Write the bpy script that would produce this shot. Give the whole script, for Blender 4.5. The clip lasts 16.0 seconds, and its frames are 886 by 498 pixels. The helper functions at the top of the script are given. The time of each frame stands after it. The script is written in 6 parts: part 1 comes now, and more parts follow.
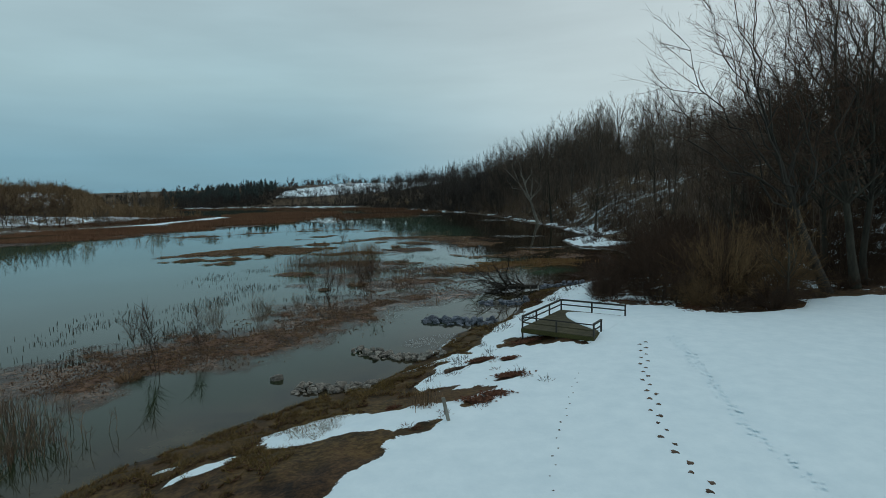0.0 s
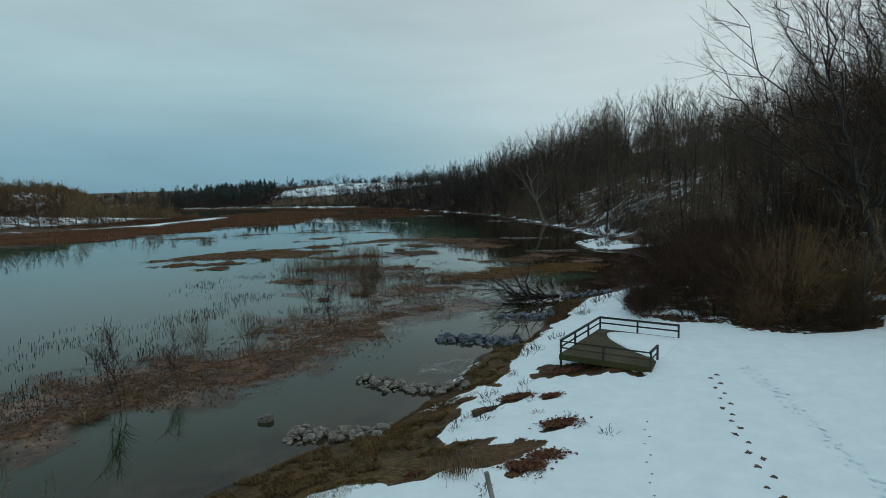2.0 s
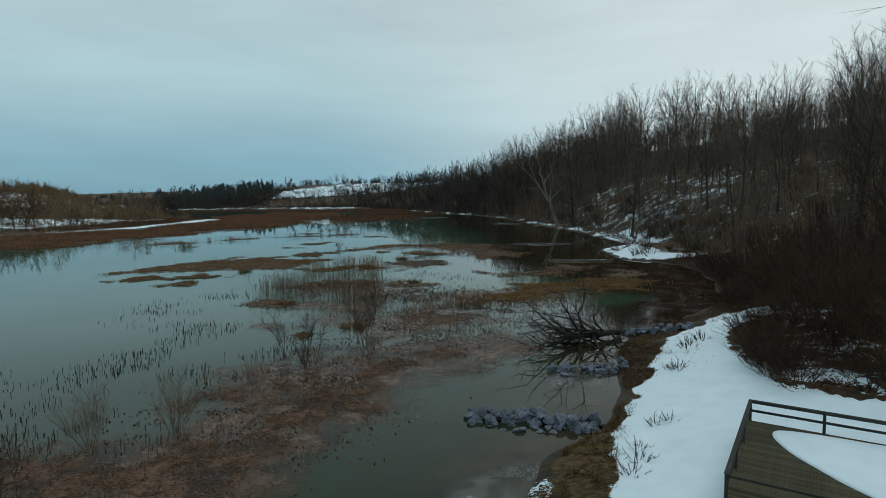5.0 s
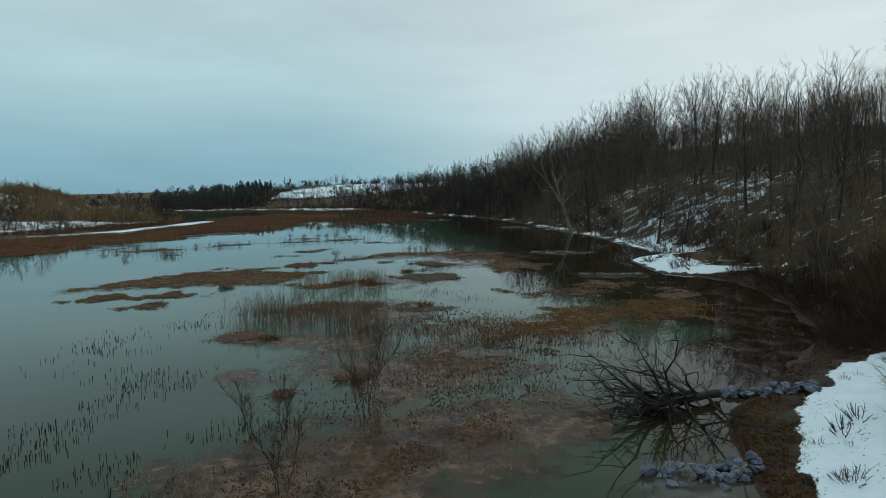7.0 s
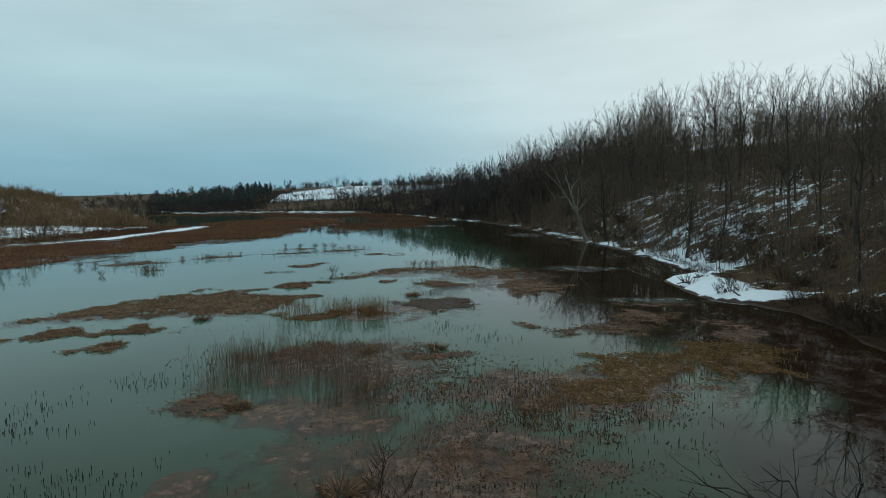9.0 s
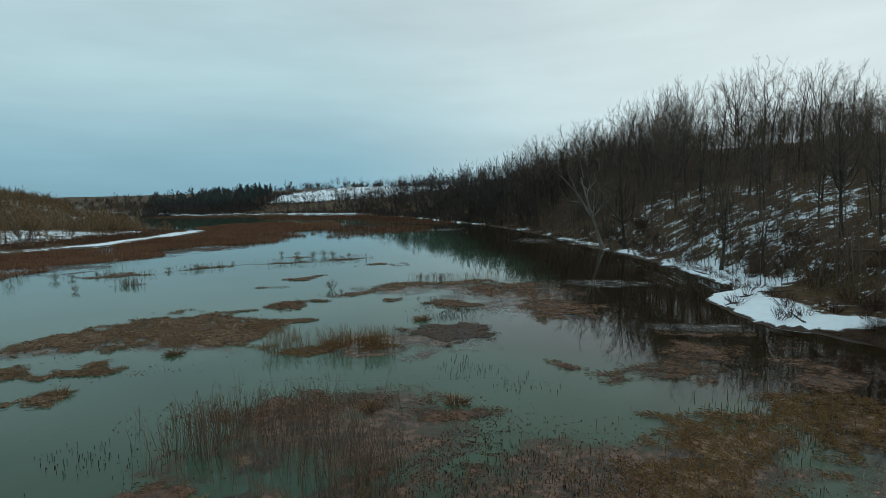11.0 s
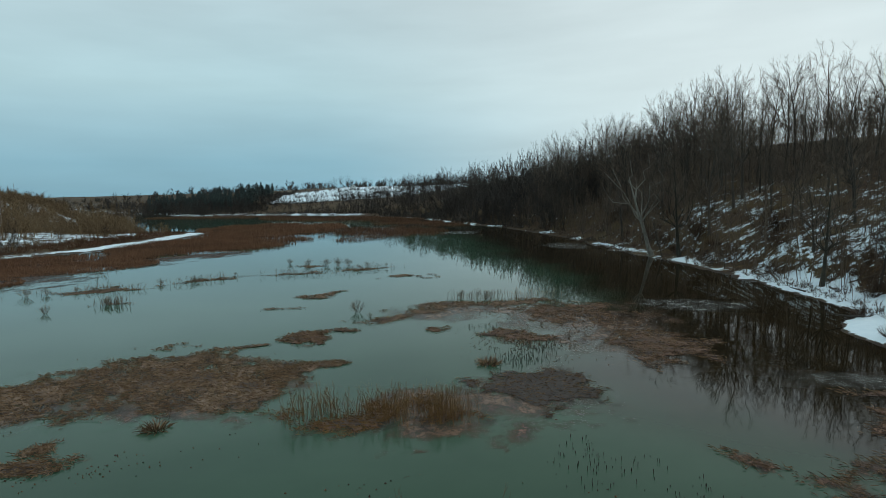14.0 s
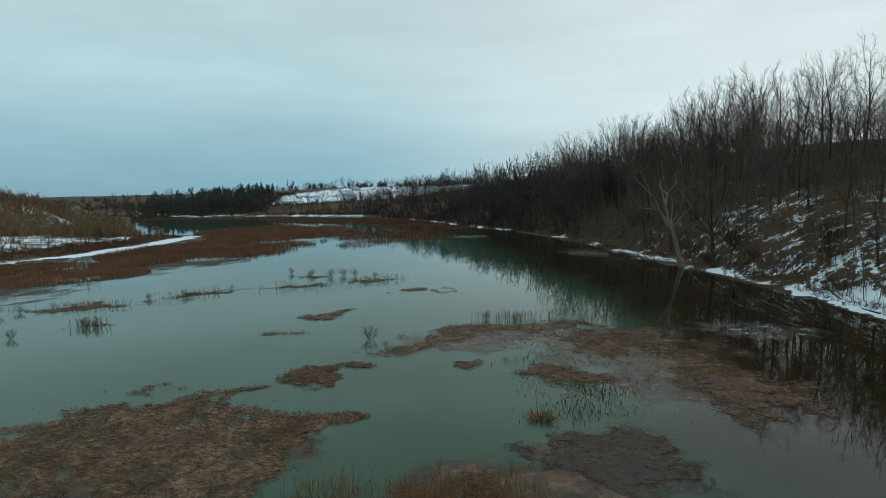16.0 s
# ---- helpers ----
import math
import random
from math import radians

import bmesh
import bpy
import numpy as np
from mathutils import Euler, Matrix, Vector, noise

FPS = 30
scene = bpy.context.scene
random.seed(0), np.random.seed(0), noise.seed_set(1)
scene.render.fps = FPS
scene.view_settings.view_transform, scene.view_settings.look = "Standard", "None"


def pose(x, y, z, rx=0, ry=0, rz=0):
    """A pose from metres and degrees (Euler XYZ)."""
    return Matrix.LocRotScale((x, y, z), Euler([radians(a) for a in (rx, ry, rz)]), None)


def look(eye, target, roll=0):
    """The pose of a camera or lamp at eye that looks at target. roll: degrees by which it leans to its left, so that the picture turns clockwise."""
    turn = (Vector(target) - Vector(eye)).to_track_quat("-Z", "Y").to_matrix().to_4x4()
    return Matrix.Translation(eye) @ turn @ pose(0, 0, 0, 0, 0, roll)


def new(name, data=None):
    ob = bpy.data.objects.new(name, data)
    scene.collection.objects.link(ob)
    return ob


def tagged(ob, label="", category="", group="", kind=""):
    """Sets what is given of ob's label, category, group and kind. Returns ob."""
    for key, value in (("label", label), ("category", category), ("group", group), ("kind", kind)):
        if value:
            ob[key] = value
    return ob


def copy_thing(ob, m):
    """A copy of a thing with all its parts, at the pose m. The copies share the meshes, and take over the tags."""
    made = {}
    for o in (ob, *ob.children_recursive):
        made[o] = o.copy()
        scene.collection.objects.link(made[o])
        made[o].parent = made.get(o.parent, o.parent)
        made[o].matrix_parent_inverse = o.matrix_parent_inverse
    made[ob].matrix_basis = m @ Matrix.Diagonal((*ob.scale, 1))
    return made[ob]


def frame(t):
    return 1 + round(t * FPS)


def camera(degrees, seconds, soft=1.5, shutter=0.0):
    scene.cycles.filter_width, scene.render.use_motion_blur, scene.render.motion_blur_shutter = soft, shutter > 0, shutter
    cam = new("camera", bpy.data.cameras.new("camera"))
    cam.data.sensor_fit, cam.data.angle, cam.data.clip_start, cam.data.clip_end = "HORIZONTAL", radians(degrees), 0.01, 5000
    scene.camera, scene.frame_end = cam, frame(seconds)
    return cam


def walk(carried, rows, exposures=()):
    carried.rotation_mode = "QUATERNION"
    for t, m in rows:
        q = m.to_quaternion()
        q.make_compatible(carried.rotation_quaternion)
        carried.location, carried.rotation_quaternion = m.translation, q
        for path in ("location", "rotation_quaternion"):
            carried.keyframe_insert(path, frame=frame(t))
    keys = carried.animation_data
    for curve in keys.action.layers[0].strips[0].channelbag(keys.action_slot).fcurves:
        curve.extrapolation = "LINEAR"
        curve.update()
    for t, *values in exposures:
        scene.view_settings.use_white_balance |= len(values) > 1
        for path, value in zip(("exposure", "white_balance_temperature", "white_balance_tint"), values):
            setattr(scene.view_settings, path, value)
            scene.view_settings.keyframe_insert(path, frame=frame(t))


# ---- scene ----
cam = camera(76.0, 16.0, soft=0.3)
PATH = [
    (0, (6.284, -16.764, 11.466), (6.429, -14.779, 11.275), -1.1),
    (0.5, (6.027, -15.454, 11.512), (6.174, -13.468, 11.322), -1.0),
    (1, (5.819, -13.905, 11.516), (5.965, -11.919, 11.326), -1.1),
    (1.5, (5.62, -12.127, 11.508), (5.766, -10.141, 11.317), -1.1),
    (2, (5.42, -10.168, 11.499), (5.566, -8.183, 11.308), -1.1),
    (2.5, (5.288, -7.966, 11.49), (5.435, -5.98, 11.3), -1.0),
    (3, (5.189, -5.5, 11.494), (5.336, -3.515, 11.303), -1.1),
    (3.5, (5.064, -2.931, 11.445), (5.211, -0.946, 11.257), -1.1),
    (4, (5.024, -0.029, 11.344), (5.171, 1.956, 11.156), -1.0),
    (6.5, (4.29, 15.249, 11.904), (4.438, 17.235, 11.716), -1.1),
    (7, (4.038, 18.512, 12.087), (4.186, 20.498, 11.9), -1.0),
    (7.5, (3.97, 21.483, 12.415), (4.118, 23.469, 12.228), -1.0),
    (8, (3.834, 24.35, 12.825), (3.98, 26.336, 12.64), -1.0),
    (8.5, (3.726, 27.178, 13.287), (3.871, 29.164, 13.101), -1.0),
    (9, (3.607, 29.993, 13.836), (3.751, 31.979, 13.652), -1.0),
    (11.5, (2.307, 43.314, 15.106), (2.446, 45.301, 14.923), -1.1),
    (12, (1.352, 46.061, 15.188), (1.491, 48.048, 15.004), -1.0),
    (12.5, (0.24, 49.032, 15.185), (0.378, 51.019, 15.001), -1.0),
    (13, (-0.851, 52.127, 15.181), (-0.713, 54.113, 14.998), -1.0),
    (13.5, (-1.8, 55.299, 15.234), (-1.662, 57.285, 15.051), -1.0),
    (14, (-2.621, 58.497, 15.419), (-2.483, 60.484, 15.235), -1.1),
    (14.5, (-3.342, 61.436, 15.663), (-3.204, 63.423, 15.48), -1.0),
    (15, (-3.928, 64.25, 15.967), (-3.791, 66.236, 15.783), -1.0),
    (15.5, (-4.45, 66.804, 16.239), (-4.313, 68.791, 16.055), -1.0),
    (16, (-4.885, 69.155, 16.516), (-4.748, 71.142, 16.332), -1.0),
]
walk(cam, [(t, look(eye, target, roll)) for t, eye, target, roll in PATH], [(0, -0.16, 6550, 10), (4, -0.02, 6650, 10), (7, 0.1, 6660, 10), (11, 0.14, 6640, 10), (16, 0.18, 6680, 10)])


# ---- world and light ----
def world_sky():
    w = bpy.data.worlds.new("sky")
    scene.world = w
    w.use_nodes = True
    nt = w.node_tree
    nt.nodes.clear()
    out = nt.nodes.new("ShaderNodeOutputWorld")
    bg = nt.nodes.new("ShaderNodeBackground")
    sky = nt.nodes.new("ShaderNodeTexSky")
    sky.sky_type, sky.sun_disc = "NISHITA", False
    sky.sun_elevation, sky.sun_rotation = radians(65), radians(100)
    sky.air_density, sky.dust_density = 1.0, 1.5
    dim = nt.nodes.new("ShaderNodeVectorMath")
    dim.operation = "SCALE"
    dim.inputs["Scale"].default_value = 0.1
    nt.links.new(sky.outputs[0], dim.inputs[0])
    co = nt.nodes.new("ShaderNodeTexCoord")
    sep = nt.nodes.new("ShaderNodeSeparateXYZ")
    nt.links.new(co.outputs["Generated"], sep.inputs[0])
    # overcast deck: clear blue low down, paler and warmer higher up
    up = nt.nodes.new("ShaderNodeValToRGB")
    els = up.color_ramp.elements
    els[0].position, els[0].color = 0.0, (0.185, 0.385, 0.50, 1)
    els[1].position, els[1].color = 1.0, (0.36, 0.51, 0.57, 1)
    for pos, col in ((0.06, (0.205, 0.415, 0.53, 1)), (0.18, (0.405, 0.60, 0.655, 1)), (0.36, (0.49, 0.64, 0.685, 1)), (0.55, (0.46, 0.60, 0.655, 1))):
        e = els.new(pos)
        e.color = col
    nt.links.new(sep.outputs["Z"], up.inputs[0])
    # brightening towards the hidden sun, ahead and to the right
    dot = nt.nodes.new("ShaderNodeVectorMath")
    dot.operation = "DOT_PRODUCT"
    dot.inputs[1].default_value = Vector((0.74, 0.53, 0.42)).normalized()
    nt.links.new(co.outputs["Generated"], dot.inputs[0])
    glow = nt.nodes.new("ShaderNodeMapRange")
    glow.interpolation_type = "SMOOTHSTEP"
    glow.inputs["From Min"].default_value, glow.inputs["From Max"].default_value = 0.42, 1.0
    nt.links.new(dot.outputs["Value"], glow.inputs["Value"])
    warm = nt.nodes.new("ShaderNodeMix")
    warm.data_type = "RGBA"
    warm.inputs["B"].default_value = (0.64, 0.75, 0.765, 1)
    nt.links.new(glow.outputs[0], warm.inputs["Factor"])
    nt.links.new(up.outputs[0], warm.inputs["A"])
    # streaked cloud
    mp = nt.nodes.new("ShaderNodeMapping")
    mp.inputs["Scale"].default_value = (1.2, 1.6, 7.0)
    mp.inputs["Rotation"].default_value = (0.12, 0.1, 0.3)
    nt.links.new(co.outputs["Generated"], mp.inputs[0])
    nz = nt.nodes.new("ShaderNodeTexNoise")
    nz.inputs["Scale"].default_value, nz.inputs["Detail"].default_value = 1.6, 5
    nt.links.new(mp.outputs[0], nz.inputs["Vector"])
    rng = nt.nodes.new("ShaderNodeMapRange")
    rng.inputs["From Min"].default_value, rng.inputs["From Max"].default_value = 0.25, 0.75
    rng.inputs["To Min"].default_value, rng.inputs["To Max"].default_value = 0.86, 1.12
    nt.links.new(nz.outputs["Fac"], rng.inputs["Value"])
    mul = nt.nodes.new("ShaderNodeVectorMath")
    mul.operation = "SCALE"
    nt.links.new(warm.outputs["Result"], mul.inputs[0])
    nt.links.new(rng.outputs[0], mul.inputs["Scale"])
    mix = nt.nodes.new("ShaderNodeMix")
    mix.data_type = "RGBA"
    mix.inputs["Factor"].default_value = 0.88
    nt.links.new(dim.outputs[0], mix.inputs["A"])
    nt.links.new(mul.outputs[0], mix.inputs["B"])
    nt.links.new(mix.outputs["Result"], bg.inputs["Color"])
    bg.inputs["Strength"].default_value = 1.0
    nt.links.new(bg.outputs[0], out.inputs[0])


world_sky()
sun_data = bpy.data.lights.new("sun", "SUN")
sun_data.energy, sun_data.angle, sun_data.color = 0.35, radians(25), (1.0, 0.98, 0.94)
sun = new("sun", sun_data)
sun.matrix_world = look((60, 60, 60), (60 - 0.45, 60 + 0.1, 60 - 1.0))


# ---- materials ----
class Nodes:
    """A small builder for node materials."""

    def __init__(self, name, rough=0.9, spec=0.3):
        self.mat = bpy.data.materials.new(name)
        self.mat.use_nodes = True
        self.nt = self.mat.node_tree
        self.bsdf = self.nt.nodes["Principled BSDF"]
        self.bsdf.inputs["Roughness"].default_value = rough
        self.bsdf.inputs["Specular IOR Level"].default_value = spec

    def node(self, kind, **values):
        n = self.nt.nodes.new(kind)
        for k, v in values.items():
            n.inputs[k].default_value = v
        return n

    def link(self, a, b):
        self.nt.links.new(a, b)

    def noise(self, scale, detail=4, rough=0.55, stretch=(1, 1, 1), obj=False):
        co = self.node("ShaderNodeTexCoord")
        mp = self.node("ShaderNodeMapping", Scale=stretch)
        self.link(co.outputs["Object"], mp.inputs[0])
        n = self.node("ShaderNodeTexNoise", Scale=scale, Detail=detail, Roughness=rough)
        self.link(mp.outputs[0], n.inputs["Vector"])
        return n.outputs["Fac"]

    def ramp(self, fac, stops):
        r = self.node("ShaderNodeValToRGB")
        els = r.color_ramp.elements
        els[0].position, els[0].color = stops[0][0], (*stops[0][1], 1)
        els[1].position, els[1].color = stops[-1][0], (*stops[-1][1], 1)
        for p, c in stops[1:-1]:
            els.new(p).color = (*c, 1)
        self.link(fac, r.inputs[0])
        return r.outputs[0]

    def range(self, fac, a, b, c, d):
        r = self.node("ShaderNodeMapRange")
        r.inputs["From Min"].default_value, r.inputs["From Max"].default_value = a, b
        r.inputs["To Min"].default_value, r.inputs["To Max"].default_value = c, d
        self.link(fac, r.inputs["Value"])
        return r.outputs[0]

    def math(self, op, a, b):
        m = self.node("ShaderNodeMath")
        m.operation = op
        for i, v in enumerate((a, b)):
            if isinstance(v, (int, float)):
                m.inputs[i].default_value = v
            else:
                self.link(v, m.inputs[i])
        return m.outputs[0]

    def mix(self, fac, a, b, mode="MIX"):
        m = self.node("ShaderNodeMix")
        m.data_type, m.blend_type = "RGBA", mode
        for key, v in (("Factor", fac), ("A", a), ("B", b)):
            if isinstance(v, (int, float)):
                m.inputs[key].default_value = v
            elif isinstance(v, tuple):
                m.inputs[key].default_value = (*v, 1)
            else:
                self.link(v, m.inputs[key])
        return m.outputs["Result"]

    def attr(self, name):
        a = self.node("ShaderNodeAttribute")
        a.attribute_name = name
        return a.outputs["Fac"]

    def bump(self, height, strength, distance):
        b = self.node("ShaderNodeBump", Strength=strength, Distance=distance)
        self.link(height, b.inputs["Height"])
        self.link(b.outputs[0], self.bsdf.inputs["Normal"])

    def colour(self, c):
        self.link(c, self.bsdf.inputs["Base Color"])
        return self.mat


def speckled(name, dark, light, scale, rough=0.9, stretch=(1, 1, 1), bump=0.4, depth=0.02, vary=True, spec=0.3):
    n = Nodes(name, rough, spec)
    a, b = n.noise(scale, 5, 0.6, stretch), n.noise(scale * 0.13, 3, 0.5)
    f = n.math("ADD", n.math("MULTIPLY", a, 0.65), n.math("MULTIPLY", b, 0.35))
    c = n.ramp(f, [(0.34, dark), (0.66, light)])
    if vary:
        info = n.node("ShaderNodeObjectInfo")
        v = n.range(info.outputs["Random"], 0, 1, 0.7, 1.3)
        h = n.node("ShaderNodeHueSaturation")
        n.link(v, h.inputs["Value"])
        n.link(c, h.inputs["Color"])
        c = h.outputs[0]
    if bump:
        n.bump(a, bump, depth)
    return n.colour(c)


def island_coloured(name, colours, rough=0.9):
    """A colour for each loose piece of a joined mesh."""
    n = Nodes(name, rough, 0.2)
    g = n.node("ShaderNodeNewGeometry")
    k = len(colours) - 1
    return n.colour(n.ramp(g.outputs["Random Per Island"], [(i / k, c) for i, c in enumerate(colours)]))


BARK = speckled("bark", (0.036, 0.030, 0.025), (0.105, 0.088, 0.072), 3.0, 0.95, (3, 3, 0.6), 0.6, 0.03)
BARK_WET = speckled("wet_bark", (0.016, 0.013, 0.010), (0.055, 0.045, 0.035), 3.0, 0.8, (3, 3, 0.6), 0.6, 0.03)
BARK_GREY = speckled("grey_green_bark", (0.024, 0.021, 0.015), (0.068, 0.060, 0.045), 2.2, 0.95, (2, 2, 0.5), 0.5, 0.03)
BARK_PALE = speckled("pale_bark", (0.09, 0.082, 0.068), (0.34, 0.32, 0.27), 1.6, 0.9, (2, 2, 0.5), 0.3, 0.02)
TWIG = speckled("twigs", (0.068, 0.050, 0.038), (0.160, 0.118, 0.086), 1.0, 0.95, bump=0)
BRUSH = speckled("brush_stems", (0.024, 0.014, 0.009), (0.080, 0.044, 0.026), 1.5, 0.95, bump=0)
BRUSH_TAN = speckled("tan_brush_stems", (0.11, 0.064, 0.030), (0.26, 0.155, 0.075), 1.5, 0.95, bump=0)
REED = island_coloured("dry_reed", [(0.075, 0.049, 0.032), (0.14, 0.090, 0.056), (0.23, 0.158, 0.098)])
CLUMP = island_coloured("rotting_reed", [(0.020, 0.012, 0.009), (0.055, 0.030, 0.020), (0.13, 0.072, 0.040), (0.08, 0.046, 0.030), (0.17, 0.11, 0.065)])
STUB = island_coloured("cattail_stub", [(0.018, 0.013, 0.010), (0.03, 0.022, 0.016), (0.055, 0.038, 0.026)])
STRAW = island_coloured("straw", [(0.06, 0.036, 0.022), (0.16, 0.10, 0.05), (0.30, 0.19, 0.11), (0.10, 0.055, 0.032), (0.20, 0.115, 0.06)])
GRASS = island_coloured("dead_grass", [(0.034, 0.024, 0.008), (0.10, 0.066, 0.019), (0.18, 0.115, 0.036), (0.075, 0.055, 0.017), (0.25, 0.165, 0.062)])
DEADLEAF = island_coloured("dead_leaves", [(0.022, 0.011, 0.007), (0.052, 0.025, 0.013), (0.092, 0.045, 0.022), (0.036, 0.018, 0.010), (0.14, 0.080, 0.042)])
BRAMBLE = island_coloured("rusty_bramble", [(0.06, 0.022, 0.013), (0.11, 0.045, 0.025), (0.15, 0.07, 0.04)])
SEDGE = island_coloured("sedge", [(0.12, 0.06, 0.025), (0.20, 0.11, 0.04), (0.26, 0.16, 0.07)])


def litter_material(name, dark, mid, light, fill):
    """Sodden plant litter that breaks up into scraps towards its edge."""
    n = Nodes(name, 0.85, 0.3)
    fine, med, big = n.noise(5.0, 6, 0.75, (1, 4.5, 1)), n.noise(1.3, 5, 0.65), n.noise(0.25, 3)
    f = n.math("ADD", n.math("MULTIPLY", fine, 0.6), n.math("MULTIPLY", med, 0.4))
    c = n.ramp(f, [(0.36, dark), (0.5, mid), (0.66, light)])
    c = n.mix(n.range(big, 0.4, 0.65, 0, 0.5), c, n.mix(1.0, c, (0.62, 0.58, 0.56), "MULTIPLY"))
    soak = n.noise(0.42, 4, 0.6)
    c = n.mix(n.range(soak, 0.48, 0.60, 0, 0.8), c, n.ramp(fine, [(0.35, (0.030, 0.023, 0.021)), (0.7, (0.10, 0.076, 0.066))]))
    n.bump(f, 0.9, 0.08)
    hole = n.math("ADD", n.math("ADD", n.attr("cover"), n.math("MULTIPLY", n.math("SUBTRACT", med, 0.5), 1.5)), n.math("MULTIPLY", n.math("SUBTRACT", fine, 0.5), 1.3))
    t = n.node("ShaderNodeBsdfTransparent")
    m = n.node("ShaderNodeMixShader")
    n.link(n.range(hole, 0.30, fill, 0, 1), m.inputs[0])
    n.link(t.outputs[0], m.inputs[1])
    n.link(n.bsdf.outputs[0], m.inputs[2])
    n.link(m.outputs[0], n.nt.nodes["Material Output"].inputs[0])
    return n.colour(c)


LITTER = litter_material("sodden_litter_mat", (0.036, 0.020, 0.013), (0.125, 0.068, 0.044), (0.25, 0.15, 0.098), 0.80)
STRAWBED = litter_material("straw_mat", (0.045, 0.029, 0.020), (0.19, 0.122, 0.080), (0.36, 0.255, 0.178), 0.85)
FILM = litter_material("drowned_litter", (0.060, 0.038, 0.026), (0.145, 0.092, 0.063), (0.23, 0.152, 0.106), 1.15)
film_bsdf = FILM.node_tree.nodes["Principled BSDF"]
film_bsdf.inputs["Specular IOR Level"].default_value = 0.0
film_bsdf.inputs["Coat Weight"].default_value, film_bsdf.inputs["Coat IOR"].default_value, film_bsdf.inputs["Coat Roughness"].default_value = 0.45, 1.3, 0.02
RUSTLITTER = litter_material("rusty_reed_litter", (0.022, 0.012, 0.008), (0.062, 0.031, 0.017), (0.105, 0.054, 0.030), 1.0)
RUSTFILM = litter_material("drowned_rusty_reeds", (0.042, 0.021, 0.012), (0.092, 0.046, 0.025), (0.145, 0.076, 0.042), 0.55)
rust_bsdf = RUSTFILM.node_tree.nodes["Principled BSDF"]
rust_bsdf.inputs["Specular IOR Level"].default_value = 0.0
rust_bsdf.inputs["Coat Weight"].default_value, rust_bsdf.inputs["Coat IOR"].default_value, rust_bsdf.inputs["Coat Roughness"].default_value = 1.0, 1.25, 0.03
MUCK = litter_material("grey_muck_mat", (0.024, 0.020, 0.018), (0.060, 0.048, 0.042), (0.11, 0.088, 0.070), 0.50)
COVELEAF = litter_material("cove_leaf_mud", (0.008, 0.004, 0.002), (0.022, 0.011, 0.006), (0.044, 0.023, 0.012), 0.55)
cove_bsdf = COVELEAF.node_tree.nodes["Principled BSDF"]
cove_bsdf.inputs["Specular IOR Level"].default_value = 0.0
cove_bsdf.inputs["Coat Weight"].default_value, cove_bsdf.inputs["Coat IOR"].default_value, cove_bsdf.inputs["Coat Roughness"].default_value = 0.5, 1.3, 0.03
PRINT_BROWN = speckled("boot_print_brown", (0.038, 0.024, 0.017), (0.135, 0.085, 0.055), 5.0, 0.85, bump=0.8, depth=0.05)
# dark grey for the shaded hollows of the paw prints
PAW_SHADE = speckled("paw_print_shade", (0.03, 0.027, 0.024), (0.09, 0.075, 0.062), 3.0, 0.8, bump=0.8, depth=0.08)
ROCK = speckled("boulder", (0.040, 0.034, 0.028), (0.36, 0.325, 0.28), 5.0, 0.85, bump=0.6, depth=0.03)
ROCK_BLUE = speckled("blue_grey_riprap", (0.030, 0.036, 0.048), (0.19, 0.215, 0.255), 5.0, 0.8, bump=0.6, depth=0.03)
WOOD = speckled("weathered_deck_wood", (0.026, 0.023, 0.012), (0.088, 0.076, 0.040), 6.0, 0.85, (1, 12, 6), 0.4, 0.01)
WOOD_RAIL = speckled("dark_rail_wood", (0.016, 0.016, 0.015), (0.06, 0.056, 0.048), 6.0, 0.85, (4, 4, 4), 0.3, 0.01)
WOOD_MOSSY = speckled("mossy_wood", (0.030, 0.030, 0.010), (0.105, 0.098, 0.032), 4.0, 0.9, (3, 3, 6), 0.4, 0.01)
# needle green lightened and blued: distance haze mixed into the colour
PINE_HAZY = speckled("hazy_pine_needles", (0.026, 0.038, 0.036), (0.062, 0.082, 0.074), 0.5, 0.9, bump=0)
SIDING = speckled("pale_siding", (0.52, 0.52, 0.50), (0.66, 0.66, 0.64), 1.0, 0.8, (1, 1, 6), 0.2, 0.02)
FARWOOD = speckled("far_twigs", (0.035, 0.030, 0.027), (0.085, 0.070, 0.058), 0.05, 0.95, bump=0, vary=False)
BRUSH_FAR = speckled("far_brush", (0.095, 0.058, 0.030), (0.22, 0.145, 0.078), 0.06, 0.95, bump=0, vary=False)
BROWNREED = speckled("brown_reed_bed", (0.085, 0.042, 0.024), (0.20, 0.102, 0.055), 0.25, 0.95, bump=0.5, depth=0.2)


def snow_material(name):
    n = Nodes(name, 0.6, 0.25)
    a, b = n.noise(0.6, 4), n.noise(9.0, 4)
    n.bump(n.math("ADD", n.math("MULTIPLY", a, 3.0), n.math("MULTIPLY", b, 0.25)), 0.35, 0.12)
    n.bsdf.inputs["Subsurface Weight"].default_value = 0.0
    return n.colour(n.ramp(a, [(0.3, (0.67, 0.78, 0.83)), (0.7, (0.76, 0.86, 0.90))]))


SNOW = snow_material("snow")


